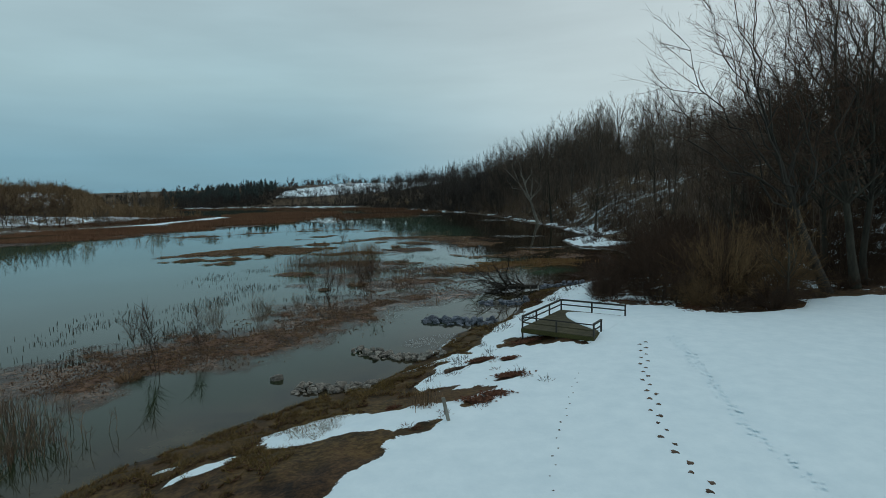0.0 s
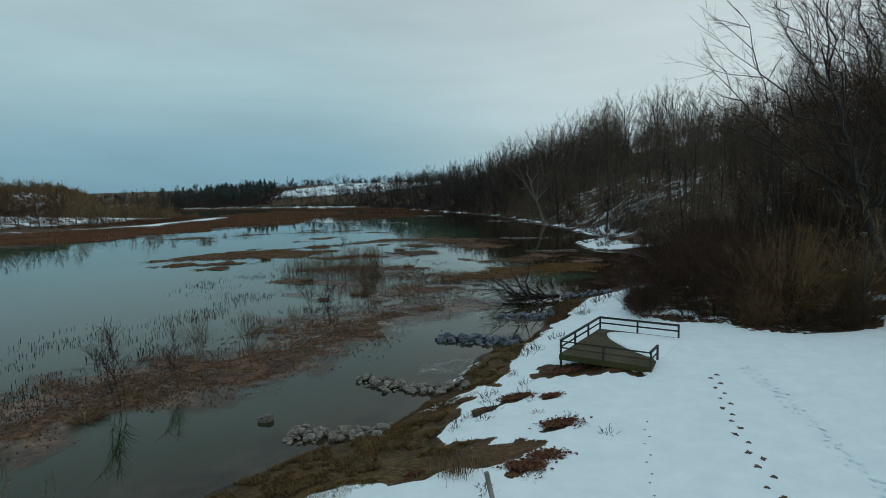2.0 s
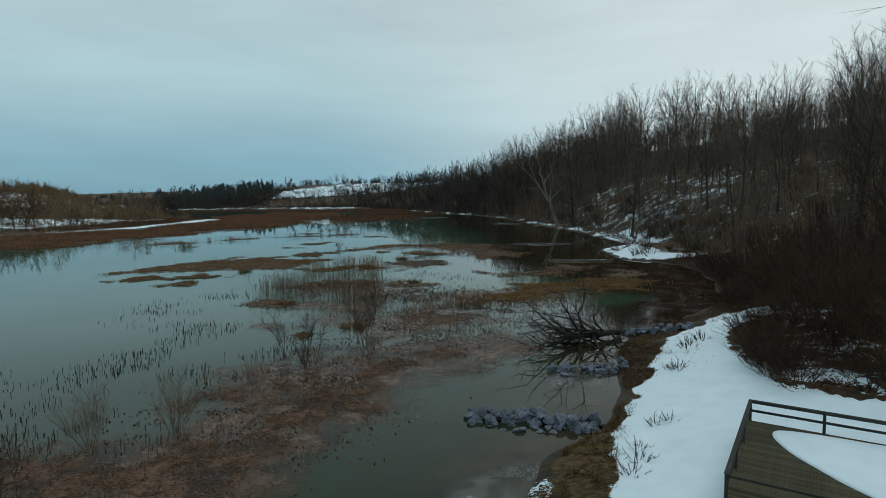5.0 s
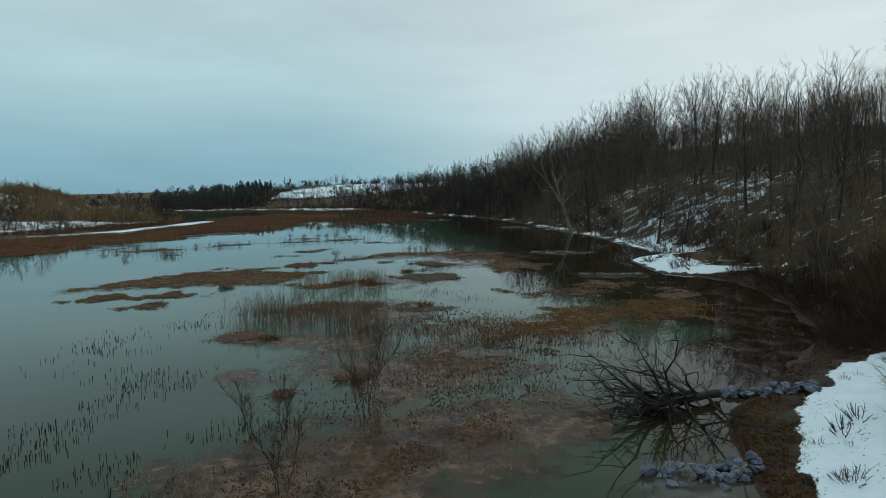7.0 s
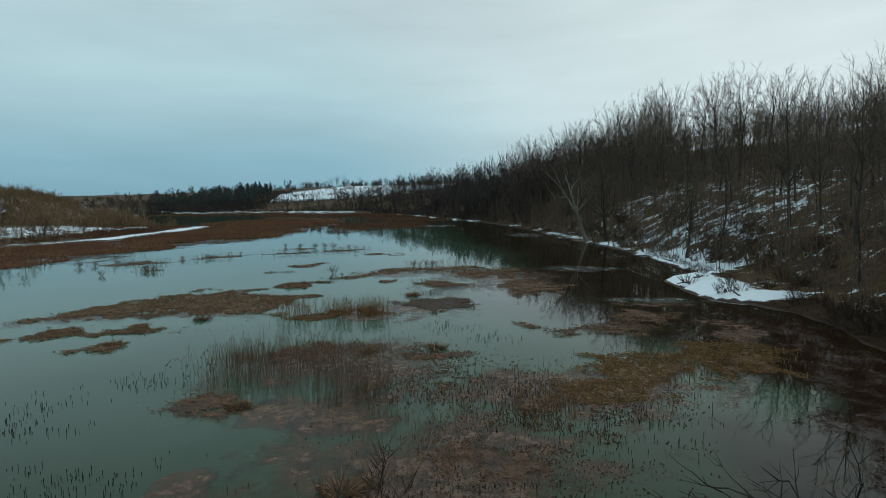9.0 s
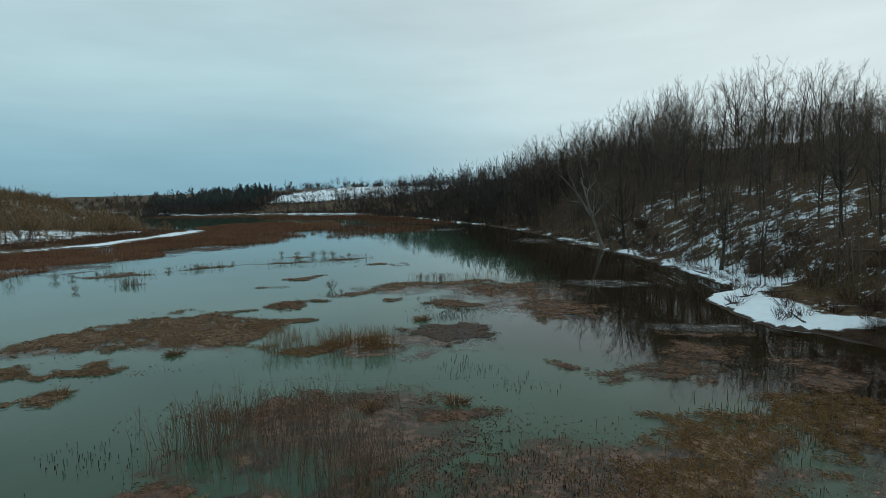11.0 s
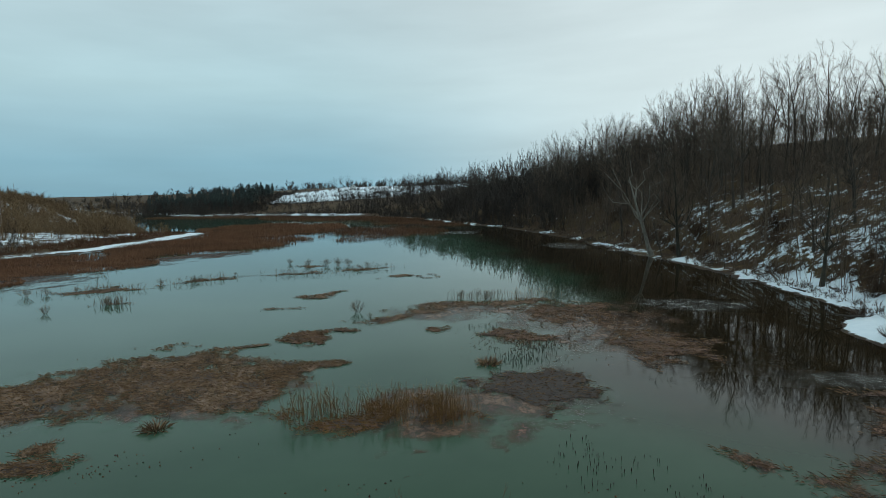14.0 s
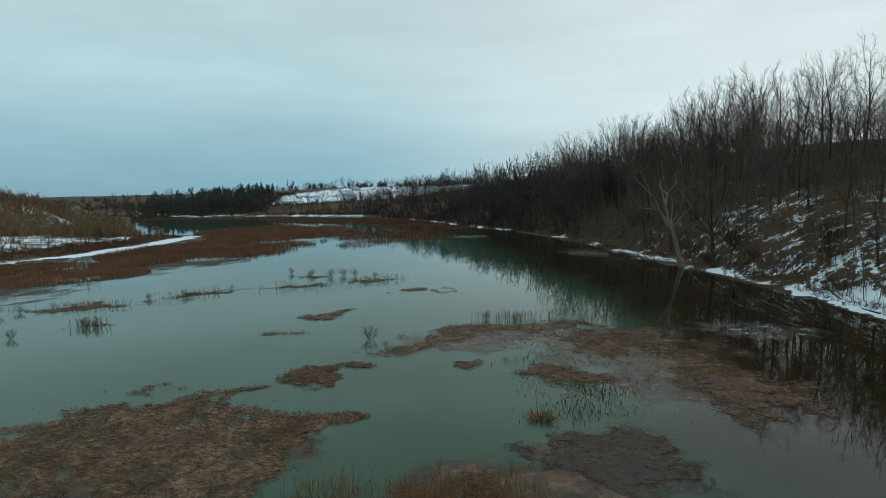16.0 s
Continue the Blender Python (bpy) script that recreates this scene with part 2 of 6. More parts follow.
def ground_material():
    n = Nodes("ground", 0.85, 0.25)
    big, mid, fine = n.noise(0.11, 4), n.noise(0.9, 5, 0.65), n.noise(7.0, 5, 0.65)
    litter = n.ramp(n.math("ADD", n.math("MULTIPLY", mid, 0.55), n.math("MULTIPLY", fine, 0.45)), [(0.41, (0.014, 0.008, 0.004)), (0.5, (0.054, 0.028, 0.012)), (0.6, (0.12, 0.064, 0.027))])
    grass = n.ramp(n.noise(3.0, 6, 0.7, (1, 1.8, 1)), [(0.40, (0.016, 0.012, 0.004)), (0.5, (0.080, 0.054, 0.014)), (0.6, (0.21, 0.14, 0.045))])
    soil = n.mix(n.range(big, 0.4, 0.6, 0, 1), litter, n.mix(0.5, litter, grass))
    soil = n.mix(n.range(fine, 0.35, 0.75, 0, 0.5), soil, n.mix(1.0, soil, (0.5, 0.5, 0.5), "MULTIPLY"))
    # darker soil: damp at the waterline, painted thicket shade round the cove
    soil = n.mix(n.attr("wet_shade"), soil, n.mix(1.0, soil, (0.34, 0.30, 0.27), "MULTIPLY"))
    white = n.ramp(mid, [(0.3, (0.67, 0.78, 0.83)), (0.7, (0.76, 0.86, 0.90))])
    rough = n.math("ADD", n.math("MULTIPLY", n.math("SUBTRACT", mid, 0.5), 0.55), n.math("MULTIPLY", n.math("SUBTRACT", fine, 0.5), 0.55))
    scraps = n.math("MULTIPLY", n.math("SUBTRACT", n.noise(0.2, 6, 0.72), 0.5), n.attr("patchy"))
    scraps = n.math("ADD", scraps, n.math("MULTIPLY", n.math("MULTIPLY", n.math("SUBTRACT", n.noise(1.1, 6, 0.75), 0.5), n.attr("patchy")), 0.7))
    cover = n.math("ADD", n.math("ADD", n.attr("snow"), rough), n.math("MULTIPLY", scraps, 2.0))
    n.link(n.range(n.attr("wet_shade"), 0, 1, 0.85, 0.6), n.bsdf.inputs["Roughness"])
    c = n.mix(n.range(cover, 0.47, 0.54, 0, 1), soil, white)
    n.bump(n.math("ADD", n.math("MULTIPLY", mid, 1.2), n.math("MULTIPLY", fine, 0.3)), 0.4, 0.1)
    return n.colour(c)


GROUND = ground_material()


def water_material():
    n = Nodes("lake_water", 0.01, 0.42)
    n.bsdf.inputs["IOR"].default_value = 1.25
    n.bsdf.inputs["Specular Tint"].default_value = (0.93, 1.0, 0.88, 1)
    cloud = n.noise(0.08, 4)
    # paler green farther out: reflected sky brightness put into the base colour
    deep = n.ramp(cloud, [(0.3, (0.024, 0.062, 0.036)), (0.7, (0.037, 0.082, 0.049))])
    deep = n.mix(n.attr("far_sheen"), (0.016, 0.027, 0.012), deep)
    silt = n.ramp(n.noise(0.35, 5, 0.6), [(0.35, (0.016, 0.013, 0.008)), (0.68, (0.056, 0.046, 0.026))])
    # leaf-stained shallows, with the woods' dark reflection also put into this colour
    leaf_and_reflection = n.ramp(n.noise(0.5, 5, 0.7), [(0.35, (0.008, 0.006, 0.003)), (0.72, (0.030, 0.020, 0.009))])
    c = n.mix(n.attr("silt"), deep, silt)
    c = n.mix(n.attr("leaf_and_reflection"), c, leaf_and_reflection)
    ripple = n.math("ADD", n.noise(1.3, 3), n.math("MULTIPLY", n.noise(0.12, 3), 2.5))
    n.bump(ripple, 0.02, 0.04)
    n.link(n.range(n.noise(0.03, 3), 0.4, 0.65, 0.0, 0.035), n.bsdf.inputs["Roughness"])
    return n.colour(c)


WATER = water_material()


def ice_material():
    n = Nodes("thin_ice", 0.35, 0.4)
    f = n.noise(0.5, 6, 0.65)
    t = n.node("ShaderNodeBsdfTransparent")
    m = n.node("ShaderNodeMixShader")
    n.link(n.math("MULTIPLY", n.range(f, 0.38, 0.66, 0, 0.6), n.attr("cover")), m.inputs[0])
    n.link(t.outputs[0], m.inputs[1])
    n.link(n.bsdf.outputs[0], m.inputs[2])
    n.link(m.outputs[0], n.nt.nodes["Material Output"].inputs[0])
    return n.colour(n.ramp(n.noise(2.0), [(0.3, (0.11, 0.112, 0.10)), (0.7, (0.26, 0.265, 0.25))]))


ICE = ice_material()


# ---- mesh helpers ----
def mesh_of(name, verts, faces, material, smooth=False, attrs=None):
    me = bpy.data.meshes.new(name)
    me.from_pydata(verts, [], faces)
    if smooth:
        me.polygons.foreach_set("use_smooth", [True] * len(me.polygons))
    for key, values in (attrs or {}).items():
        a = me.attributes.new(key, "FLOAT", "POINT")
        a.data.foreach_set("value", np.asarray(values, np.float32))
    me.materials.append(material)
    me.update()
    return me


def part(name, me, parent, label="", m=None):
    ob = new(name, me)
    ob.parent = parent
    if m is not None:
        ob.matrix_basis = m
    return tagged(ob, label)


def bm_mesh(name, bm, material, smooth=False):
    me = bpy.data.meshes.new(name)
    bm.to_mesh(me)
    bm.free()
    if smooth:
        me.polygons.foreach_set("use_smooth", [True] * len(me.polygons))
    me.materials.append(material)
    return me


class Soup:
    """Verts and faces of many small pieces."""

    def __init__(self):
        self.v, self.f = [], []

    def tube(self, pts, radii, sides, cap=True):
        base, n = len(self.v), len(pts)
        side = Vector((1, 0, 0))
        for i, p in enumerate(pts):
            d = (pts[min(i + 1, n - 1)] - pts[max(i - 1, 0)]).normalized()
            side = side - d * side.dot(d)
            if side.length < 0.1:
                side = d.orthogonal()
            side.normalize()
            o = d.cross(side)
            for k in range(sides):
                a = 2 * math.pi * k / sides
                self.v.append(p + (side * math.cos(a) + o * math.sin(a)) * radii[i])
        for i in range(n - 1):
            for k in range(sides):
                a, b = base + i * sides + k, base + i * sides + (k + 1) % sides
                self.f.append((a, b, b + sides, a + sides))
        if cap:
            self.f.append(tuple(base + (n - 1) * sides + k for k in range(sides)))

    def spike(self, p, q, r):
        """A thin pointed twig from p to q."""
        d = q - p
        o = d.orthogonal().normalized()
        a = 2.4 * len(self.v)
        o = (o * math.cos(a) + d.normalized().cross(o) * math.sin(a)) * (r * 1.3)
        k = len(self.v)
        self.v += [p + o, p - o, q]
        self.f.append((k, k + 1, k + 2))

    def mesh(self, name, material, smooth=False):
        return mesh_of(name, [tuple(p) for p in self.v], self.f, material, smooth)


# ---- value noise ----
TABLE = np.random.RandomState(7).rand(256, 256)


def vnoise(x, y, scale, octaves=4, shift=0):
    x, y = np.asarray(x, float) / scale + 31.7 * shift + 500, np.asarray(y, float) / scale + 17.3 * shift + 500
    total, amp, norm = 0.0, 1.0, 0.0
    for _ in range(octaves):
        i, j = np.floor(x).astype(int), np.floor(y).astype(int)
        u, v = x - i, y - j
        u, v = u * u * (3 - 2 * u), v * v * (3 - 2 * v)
        g = lambda a, b: TABLE[(i + a) % 256, (j + b) % 256]
        total = total + amp * ((g(0, 0) * (1 - u) + g(1, 0) * u) * (1 - v) + (g(0, 1) * (1 - u) + g(1, 1) * u) * v)
        norm, amp = norm + amp, amp * 0.5
        x, y = x * 2.03 + 7.1, y * 2.03 + 3.7
    return total / norm


def smooth(a, b, x):
    t = np.clip((np.asarray(x, float) - a) / (b - a), 0, 1)
    return t * t * (3 - 2 * t)


# ---- the lie of the land ----
RIGHT_SHORE = [(-60, -250), (-20, -60), (-9, 0), (-7.4, 5.5), (-6, 7.8), (-3.7, 10.1), (-1.5, 12.3), (1.3, 14.8), (3.6, 16.2), (5.7, 19.4),
               (8.6, 23.2), (10.8, 28.5), (14.6, 32.2), (17.4, 36.5), (20.2, 44.5), (22, 47.5), (26, 51.5), (33, 56), (40, 64), (45, 76),
               (48, 90), (46, 97), (43, 99.5), (43.5, 106), (45, 115), (54, 126), (57.5, 154), (57.4, 177), (54.5, 200), (55, 262),
               (46, 331), (30, 372), (8, 470), (-59, 593), (-155, 657), (-228, 668), (-390, 890), (-700, 1200), (-1200, 1500)]
LEFT_SHORE = [(-700, -250), (-330, 60), (-200, 175), (-141, 203), (-116, 219), (-109, 237), (-99, 249), (-95, 283), (-95, 338), (-112, 345),
              (-130, 353), (-173, 432), (-257, 613), (-342, 795), (-520, 1000), (-900, 1200), (-1300, 1500)]
HILL_FOOT = [(150, -250), (80, -20), (66, 20), (52, 42), (47, 56), (50, 75), (56, 100), (60, 127), (61, 154), (60, 200), (59, 262), (50, 331),
             (35, 376), (16, 474), (-45, 600), (-140, 690), (-300, 840), (-1200, 1600)]
SNOW_EDGE = [(-4, -30), (1, -5), (3.5, 2.4), (6.7, 5.6), (9.2, 8.6), (10.3, 11.0), (9, 12.2), (6.8, 13), (6.4, 14), (7.5, 17),
             (10, 20.6), (12.5, 26.6), (17, 35), (21.2, 41.2), (25.6, 47.2), (29.6, 50.3), (34, 54), (36, 57)]


def curve_x(line, y):
    p = np.array(line, float)
    return np.interp(y, p[:, 1], p[:, 0])


def distance(line, x, y):
    p = np.array(line, float)
    best = np.full(np.shape(x), 1e9)
    for (ax, ay), (bx, by) in zip(p[:-1], p[1:]):
        dx, dy = bx - ax, by - ay
        t = np.clip(((x - ax) * dx + (y - ay) * dy) / (dx * dx + dy * dy), 0, 1)
        best = np.minimum(best, np.hypot(x - ax - t * dx, y - ay - t * dy))
    return best


def signed(line, x, y, right=True):
    side = np.where(np.asarray(x) > curve_x(line, y), 1.0, -1.0)
    return distance(line, x, y) * (side if right else -side)


def blob(x, y, cx, cy, a, b, turn=0):
    c, s = math.cos(radians(turn)), math.sin(radians(turn))
    u, v = (x - cx) * c + (y - cy) * s, -(x - cx) * s + (y - cy) * c
    return 1 - np.hypot(u / a, v / b)


def land(x, y):
    """Height, inland distance on the lake's near and far sides, and distance past the foot of the hill."""
    x, y = np.asarray(x, float), np.asarray(y, float)
    wob = (vnoise(x, y, 5, 3, 1) - 0.5) * np.interp(np.abs(y), [0, 60, 200], [1.2, 2.5, 6])
    dr, dl = signed(RIGHT_SHORE, x, y) + wob, signed(LEFT_SHORE, x, y, False) + wob
    dh = signed(HILL_FOOT, x, y)
    near = np.interp(dr, [-30, -4, -1, 0, 0.6, 2, 5, 9, 16, 40, 200], [-1.5, -0.5, -0.15, 0, 0.18, 0.42, 1.0, 1.62, 1.95, 2.3, 3.0])
    far = np.interp(dr, [-30, -4, -1, 0, 1, 4, 8, 30], [-1.5, -0.5, -0.15, 0, 0.25, 0.6, 1.0, 1.6])
    mild = np.interp(dr, [-30, -4, 0, 10, 60, 230, 600, 3000], [-1.5, -0.5, 0, 1.2, 4, 23, 30, 45])
    k, kf = smooth(48, 66, y), smooth(430, 640, y)
    z = (near * (1 - k) + far * k) * (1 - kf) + mild * kf
    top = np.interp(y, [-50, 60, 120, 240, 330, 430, 560, 700], [28, 33, 37, 39, 41, 38, 27, 8])
    z = z + top * (1 - np.exp(-np.clip(dh, 0, None) / 62)) * smooth(-1, 8, dh)
    zl = np.interp(dl, [-30, -4, -1, 0, 1, 6, 30, 75, 115, 165, 420, 2000], [-1.5, -0.5, -0.15, 0, 0.3, 0.6, 1.4, 3.5, 8, 11, 15, 12])
    zl = np.where(dl > 25, np.maximum(zl, 18.5 * smooth(0.0, 0.55, blob(x, y, -335, 430, 190, 215)) * smooth(25, 70, dl)), zl)
    z = np.maximum(z, zl)
    inland = np.maximum(dr, dl)
    z = z + np.where(inland > 0.5, (vnoise(x, y, 9, 4, 2) - 0.5) * np.clip(inland * 0.05, 0, 0.35), 0)
    z = z + (vnoise(x, y, 26, 3, 3) - 0.5) * 3.0 * smooth(4, 30, dh)
    return z, dr, dl, dh


def ground_z(x, y):
    return float(land(np.array([x]), np.array([y]))[0][0])


def ground_many(points):
    p = np.array(points, float)
    return land(p[:, 0], p[:, 1])[0]


def lines(stops):
    """Grid lines: between two stops, steps of about the given size."""
    out = []
    for (a, step), (b, _) in zip(stops[:-1], stops[1:]):
        n = max(1, round((b - a) / step))
        out += [a + (b - a) * i / n for i in range(n)]
    return np.array(out + [stops[-1][0]])


def grid_faces(nx, ny):
    i, j = np.meshgrid(np.arange(nx - 1), np.arange(ny - 1), indexing="ij")
    a = (i * ny + j).ravel()
    return np.stack([a, a + ny, a + ny + 1, a + 1], 1)


def build_ground():
    xs = lines([(-4500, 700), (-1200, 60), (-300, 10), (-130, 2.5), (-85, 6), (-12, 0.4), (40, 1.0), (90, 3), (160, 12), (400, 80), (1200, 600), (4500, 1)])
    ys = lines([(-1500, 250), (-200, 20), (-40, 2), (-6, 0.4), (60, 0.9), (165, 2.0), (350, 6), (560, 10), (1000, 60), (1800, 300), (4800, 1)])
    X, Y = np.meshgrid(xs, ys, indexing="ij")
    z, dr, dl, dh = land(X, Y)
    n1, n2, n3 = vnoise(X, Y, 14, 4, 5), vnoise(X, Y, 4, 3, 6), vnoise(X, Y, 45, 3, 9)
    # meadow snow up to a ragged edge above the beach
    s = signed(SNOW_EDGE, X, Y) + (n2 - 0.5) * 2.6 + (vnoise(X, Y, 1.3, 3, 14) - 0.5) * 1.6
    meadow = smooth(-0.5, 0.6, s) * smooth(58, 52, Y)
    patch = np.maximum(np.maximum(blob(X, Y, 2.6, 7.9, 3.4, 2.0, 5), blob(X, Y, 6.2, 7.6, 3.2, 1.6, 25)), np.maximum(blob(X, Y, -1.8, 4.6, 1.5, 0.35, 40), blob(X, Y, -3.3, 5.6, 0.8, 0.3, 30)))
    meadow = np.maximum(meadow, smooth(-0.05, 0.25, patch + (n2 - 0.5) * 0.9 + (vnoise(X, Y, 1.3, 3, 14) - 0.5) * 0.5))
    crust = np.maximum(blob(X, Y, 9.3, 25.2, 0.9, 3.4, -28), blob(X, Y, 7.3, 19.2, 2.2, 0.7, 35))
    meadow = np.maximum(meadow, 0.5 * smooth(0.0, 0.4, crust + (n2 - 0.5) * 0.5))
    hole = np.maximum(blob(X, Y, 14.2, 21.4, 1.6, 1.5), np.maximum(blob(X, Y, 16.3, 20.6, 2.6, 1.3, -38), blob(X, Y, 9.2, 16.6, 0.8, 0.5, 30)))
    for hx, hy, hr in ((12.0, 13.0, 0.9), (11.1, 17.6, 0.8), (12.7, 16.9, 0.4), (9.6, 9.0, 0.6)):
        hole = np.maximum(hole, blob(X, Y, hx, hy, hr * 1.3, hr * 0.7, 35))
    meadow = meadow * (1 - smooth(-0.1, 0.2, hole + (n2 - 0.5) * 0.3 + (vnoise(X, Y, 0.9, 3, 52) - 0.5) * 1.2))
    # thicket floor: leaf litter with scraps of snow
    thick = np.maximum(blob(X, Y, 34.6, 42.2, 10.5, 6.0, 38), np.maximum(blob(X, Y, 42, 36, 18, 7.5, 12), blob(X, Y, 34, 27.5, 5.5, 3.4, 5)))
    thick = np.maximum(thick, blob(X, Y, 58, 45, 25, 16, 20))
    meadow = np.where(thick > 0, np.minimum(meadow, 0.22 + 0.55 * (n2 - 0.35)), meadow)
    n5 = vnoise(X, Y, 7, 3, 15)
    hillside = 0.27 + 0.08 * smooth(42, 16, dh) * smooth(235, 200, Y) - 0.34 * smooth(34, 62, dh + (n1 - 0.5) * 24) + (n3 - 0.5) * 0.4 - 0.16 * smooth(205, 300, Y) - 0.12 * smooth(60, 95, dh)
    hillside = np.where(Y < 95, hillside - 0.25 * smooth(94, 76, Y), hillside)
    hillside = np.where((dr < 0.5), 0.0, hillside)
    bank = smooth(0.1, 0.7, dr) * smooth(9.5, 5, dr + (n2 - 0.5) * 5) * smooth(93, 98, Y) * smooth(160, 146, Y)
    strip = smooth(0.5, 1.2, dr) * smooth(4.5, 2.5, dr) * smooth(140, 150, Y) * (0.1 + 1.0 * smooth(0.4, 0.6, vnoise(X, Y, 12, 2, 18)))
    wood = np.maximum(np.maximum(hillside, bank), strip)
    k = smooth(52, 58, Y)
    snow = meadow * (1 - k) + wood * k
    field = smooth(500, 600, Y)
    inside = smooth(-175, -150, X) * smooth(110, 60, X) * smooth(900, 840, Y)
    snow = snow * (1 - field) + field * (0.15 + (0.60 + 0.7 * (n1 - 0.5)) * smooth(78, 108, dr + 40 * (n3 - 0.5)) * inside)
    snow = np.where((Y > 640) & (X < -180), np.where((dr > 3) & (dr < 26), 0.45 + (n1 - 0.5), 0.1), snow)
    left = 0.30 + (n3 - 0.5) * 0.5 + (n1 - 0.5) * 0.7 + 0.14 * smooth(30, 36, dl) - 0.45 * smooth(8, 11, dl) * smooth(32, 24, dl) - 0.6 * smooth(75, 100, dl)
    left = np.maximum(left, smooth(0.8, 2, dl) * smooth(9, 6, dl + (n1 - 0.5) * 9) * smooth(236, 246, Y) * smooth(345, 330, Y))
    left = np.maximum(left, smooth(0.0, 0.5, blob(X, Y, -124, 318, 34, 5.5, 104) + (n2 - 0.5) * 0.5))
    left = np.maximum(left, smooth(0.8, 1.6, dl) * smooth(4, 2, dl) * smooth(255, 235, Y) * (n1 - 0.02))
    snow = np.where((dl > 0) & (Y < 560), np.where(dl < 0.8, 0, left), snow)
    snow = np.where((dl > 250) & (dr < 0), 0.25, snow)
    snow = np.where((Y > 560) & (X > -420) & (dr > 1.5) & (dr < 13), 0.62 + 0.7 * (n1 - 0.5), snow)
    wet_shade = smooth(1.2, 0.0, np.maximum(dr, dl))
    # wider dark band on the cove bank, for shade under the growth
    wet_shade = np.maximum(wet_shade, smooth(6, 2.5, dr) * smooth(36, 42, Y) * smooth(104, 98, Y))
    # drifted snow banked up to the inland side of the platform
    z = z + np.clip(2.0 - z, 0, 0.5) * smooth(1.3, 0.2, distance([(19.6, 19.8), (21.4, 22.2), (22.8, 24.0)], X, Y))
    # lying snow adds its own thickness, with a trodden track across the meadow
    z = z + 0.10 * smooth(0.4, 0.7, snow) * (Y < 120)
    track = distance([(23.6, 19.5), (22.4, 14), (20.9, 8), (19.9, 3.5), (19.2, -3)], X, Y)
    z = z - 0.07 * smooth(1.0, 0.3, track + (n2 - 0.5) * 0.5) * (0.3 + 1.4 * vnoise(X, Y, 0.9, 2, 51)) * (snow > 0.5)
    z = z + np.where((dr > 0.1) & (snow < 0.5) & (Y < 60), (vnoise(X, Y, 1.1, 3, 8) - 0.45) * 0.45 * smooth(0.1, 1.0, dr), 0)
    patchy = np.where((Y > 55) | (thick > 0), 1.0, 0.0) * (1 - inside * field)
    patchy = np.maximum(patchy, 0.8 * (patch > -0.6) * (Y < 20))
    patchy = np.maximum(patchy, 0.65 * ((np.abs(s) < 2.5) | (crust > -0.5)) * (Y < 30))
    patchy = np.where((dl > 0.5) & (dl < 8) & (Y > 236) & (Y < 345), 0.2, patchy)
    patchy = np.where((dl > 28) & (dl < 90) & (Y < 500), 1.7, patchy)
    patchy = np.where((dr > 0) & (bank > 0.5), 0.55, patchy)
    verts = np.stack([X.ravel(), Y.ravel(), z.ravel()], 1)
    me = mesh_of("ground", verts.tolist(), grid_faces(len(xs), len(ys)).tolist(), GROUND, True, {"snow": snow.ravel(), "wet_shade": wet_shade.ravel(), "patchy": patchy.ravel()})
    tagged(new("ground", me), "snowy lakeshore, leaf-littered hillside and far white fields", "ground", kind="structure")


def build_water():
    xs = lines([(-1400, 60), (-300, 12), (-60, 4), (-14, 0.7), (45, 2), (110, 1)])
    ys = lines([(-260, 40), (-40, 5), (0, 0.7), (55, 1.5), (150, 5), (420, 15), (1500, 1)])
    X, Y = np.meshgrid(xs, ys, indexing="ij")
    _, dr, dl, _ = land(X, Y)
    n = vnoise(X, Y, 6, 3, 11)
    silt = smooth(-7, -0.5, dr + (n - 0.5) * 5) * smooth(60, 48, Y)
    silt = np.maximum(silt, 0.5 * smooth(-30, -4, dl))
    # band of leafy water and painted tree reflection, wider below the hill
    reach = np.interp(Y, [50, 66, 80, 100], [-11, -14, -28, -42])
    leaf_and_reflection = smooth(0.0, 1.0, (dr + (n - 0.5) * 12 - reach) / (-reach * 0.5)) * smooth(44, 52, Y) * smooth(420, 300, Y)
    leaf_and_reflection = np.maximum(leaf_and_reflection, 0.8 * smooth(0.0, 0.3, blob(X, Y, 24, 122, 13, 13) + (n - 0.5) * 0.6))
    verts = np.stack([X.ravel(), Y.ravel(), np.zeros(X.size)], 1)
    me = mesh_of("water", verts.tolist(), grid_faces(len(xs), len(ys)).tolist(), WATER, True, {"silt": silt.ravel(), "leaf_and_reflection": leaf_and_reflection.ravel(), "far_sheen": smooth(25, 95, Y).ravel()})
    tagged(new("water", me), "still grey-green lake water mirroring sky and trees", "lake", kind="structure")


build_ground()
build_water()


def build_ice(cx, cy, a, b, turn):
    n = 26
    verts, faces, cover = [], [], []
    for i in range(n + 1):
        for j in range(n + 1):
            u, v = (i / n * 2 - 1), (j / n * 2 - 1)
            c, s = math.cos(radians(turn)), math.sin(radians(turn))
            x, y = cx + u * a * c - v * b * s, cy + u * a * s + v * b * c
            verts.append((x, y, 0.012))
            cover.append(float(smooth(0, 0.5, 1 - math.hypot(u, v) + (float(vnoise(x, y, 3, 3, 4)) - 0.5) * 0.7)))
    for i in range(n):
        for j in range(n):
            k = i * (n + 1) + j
            faces.append((k, k + n + 1, k + n + 2, k + 1))
    me = mesh_of("ice_sheet", verts, faces, ICE, True, {"cover": cover})
    tagged(new("ice_sheet", me), "thin cloudy grey ice on the lake", "ice", "thin ice patches", "stuff")


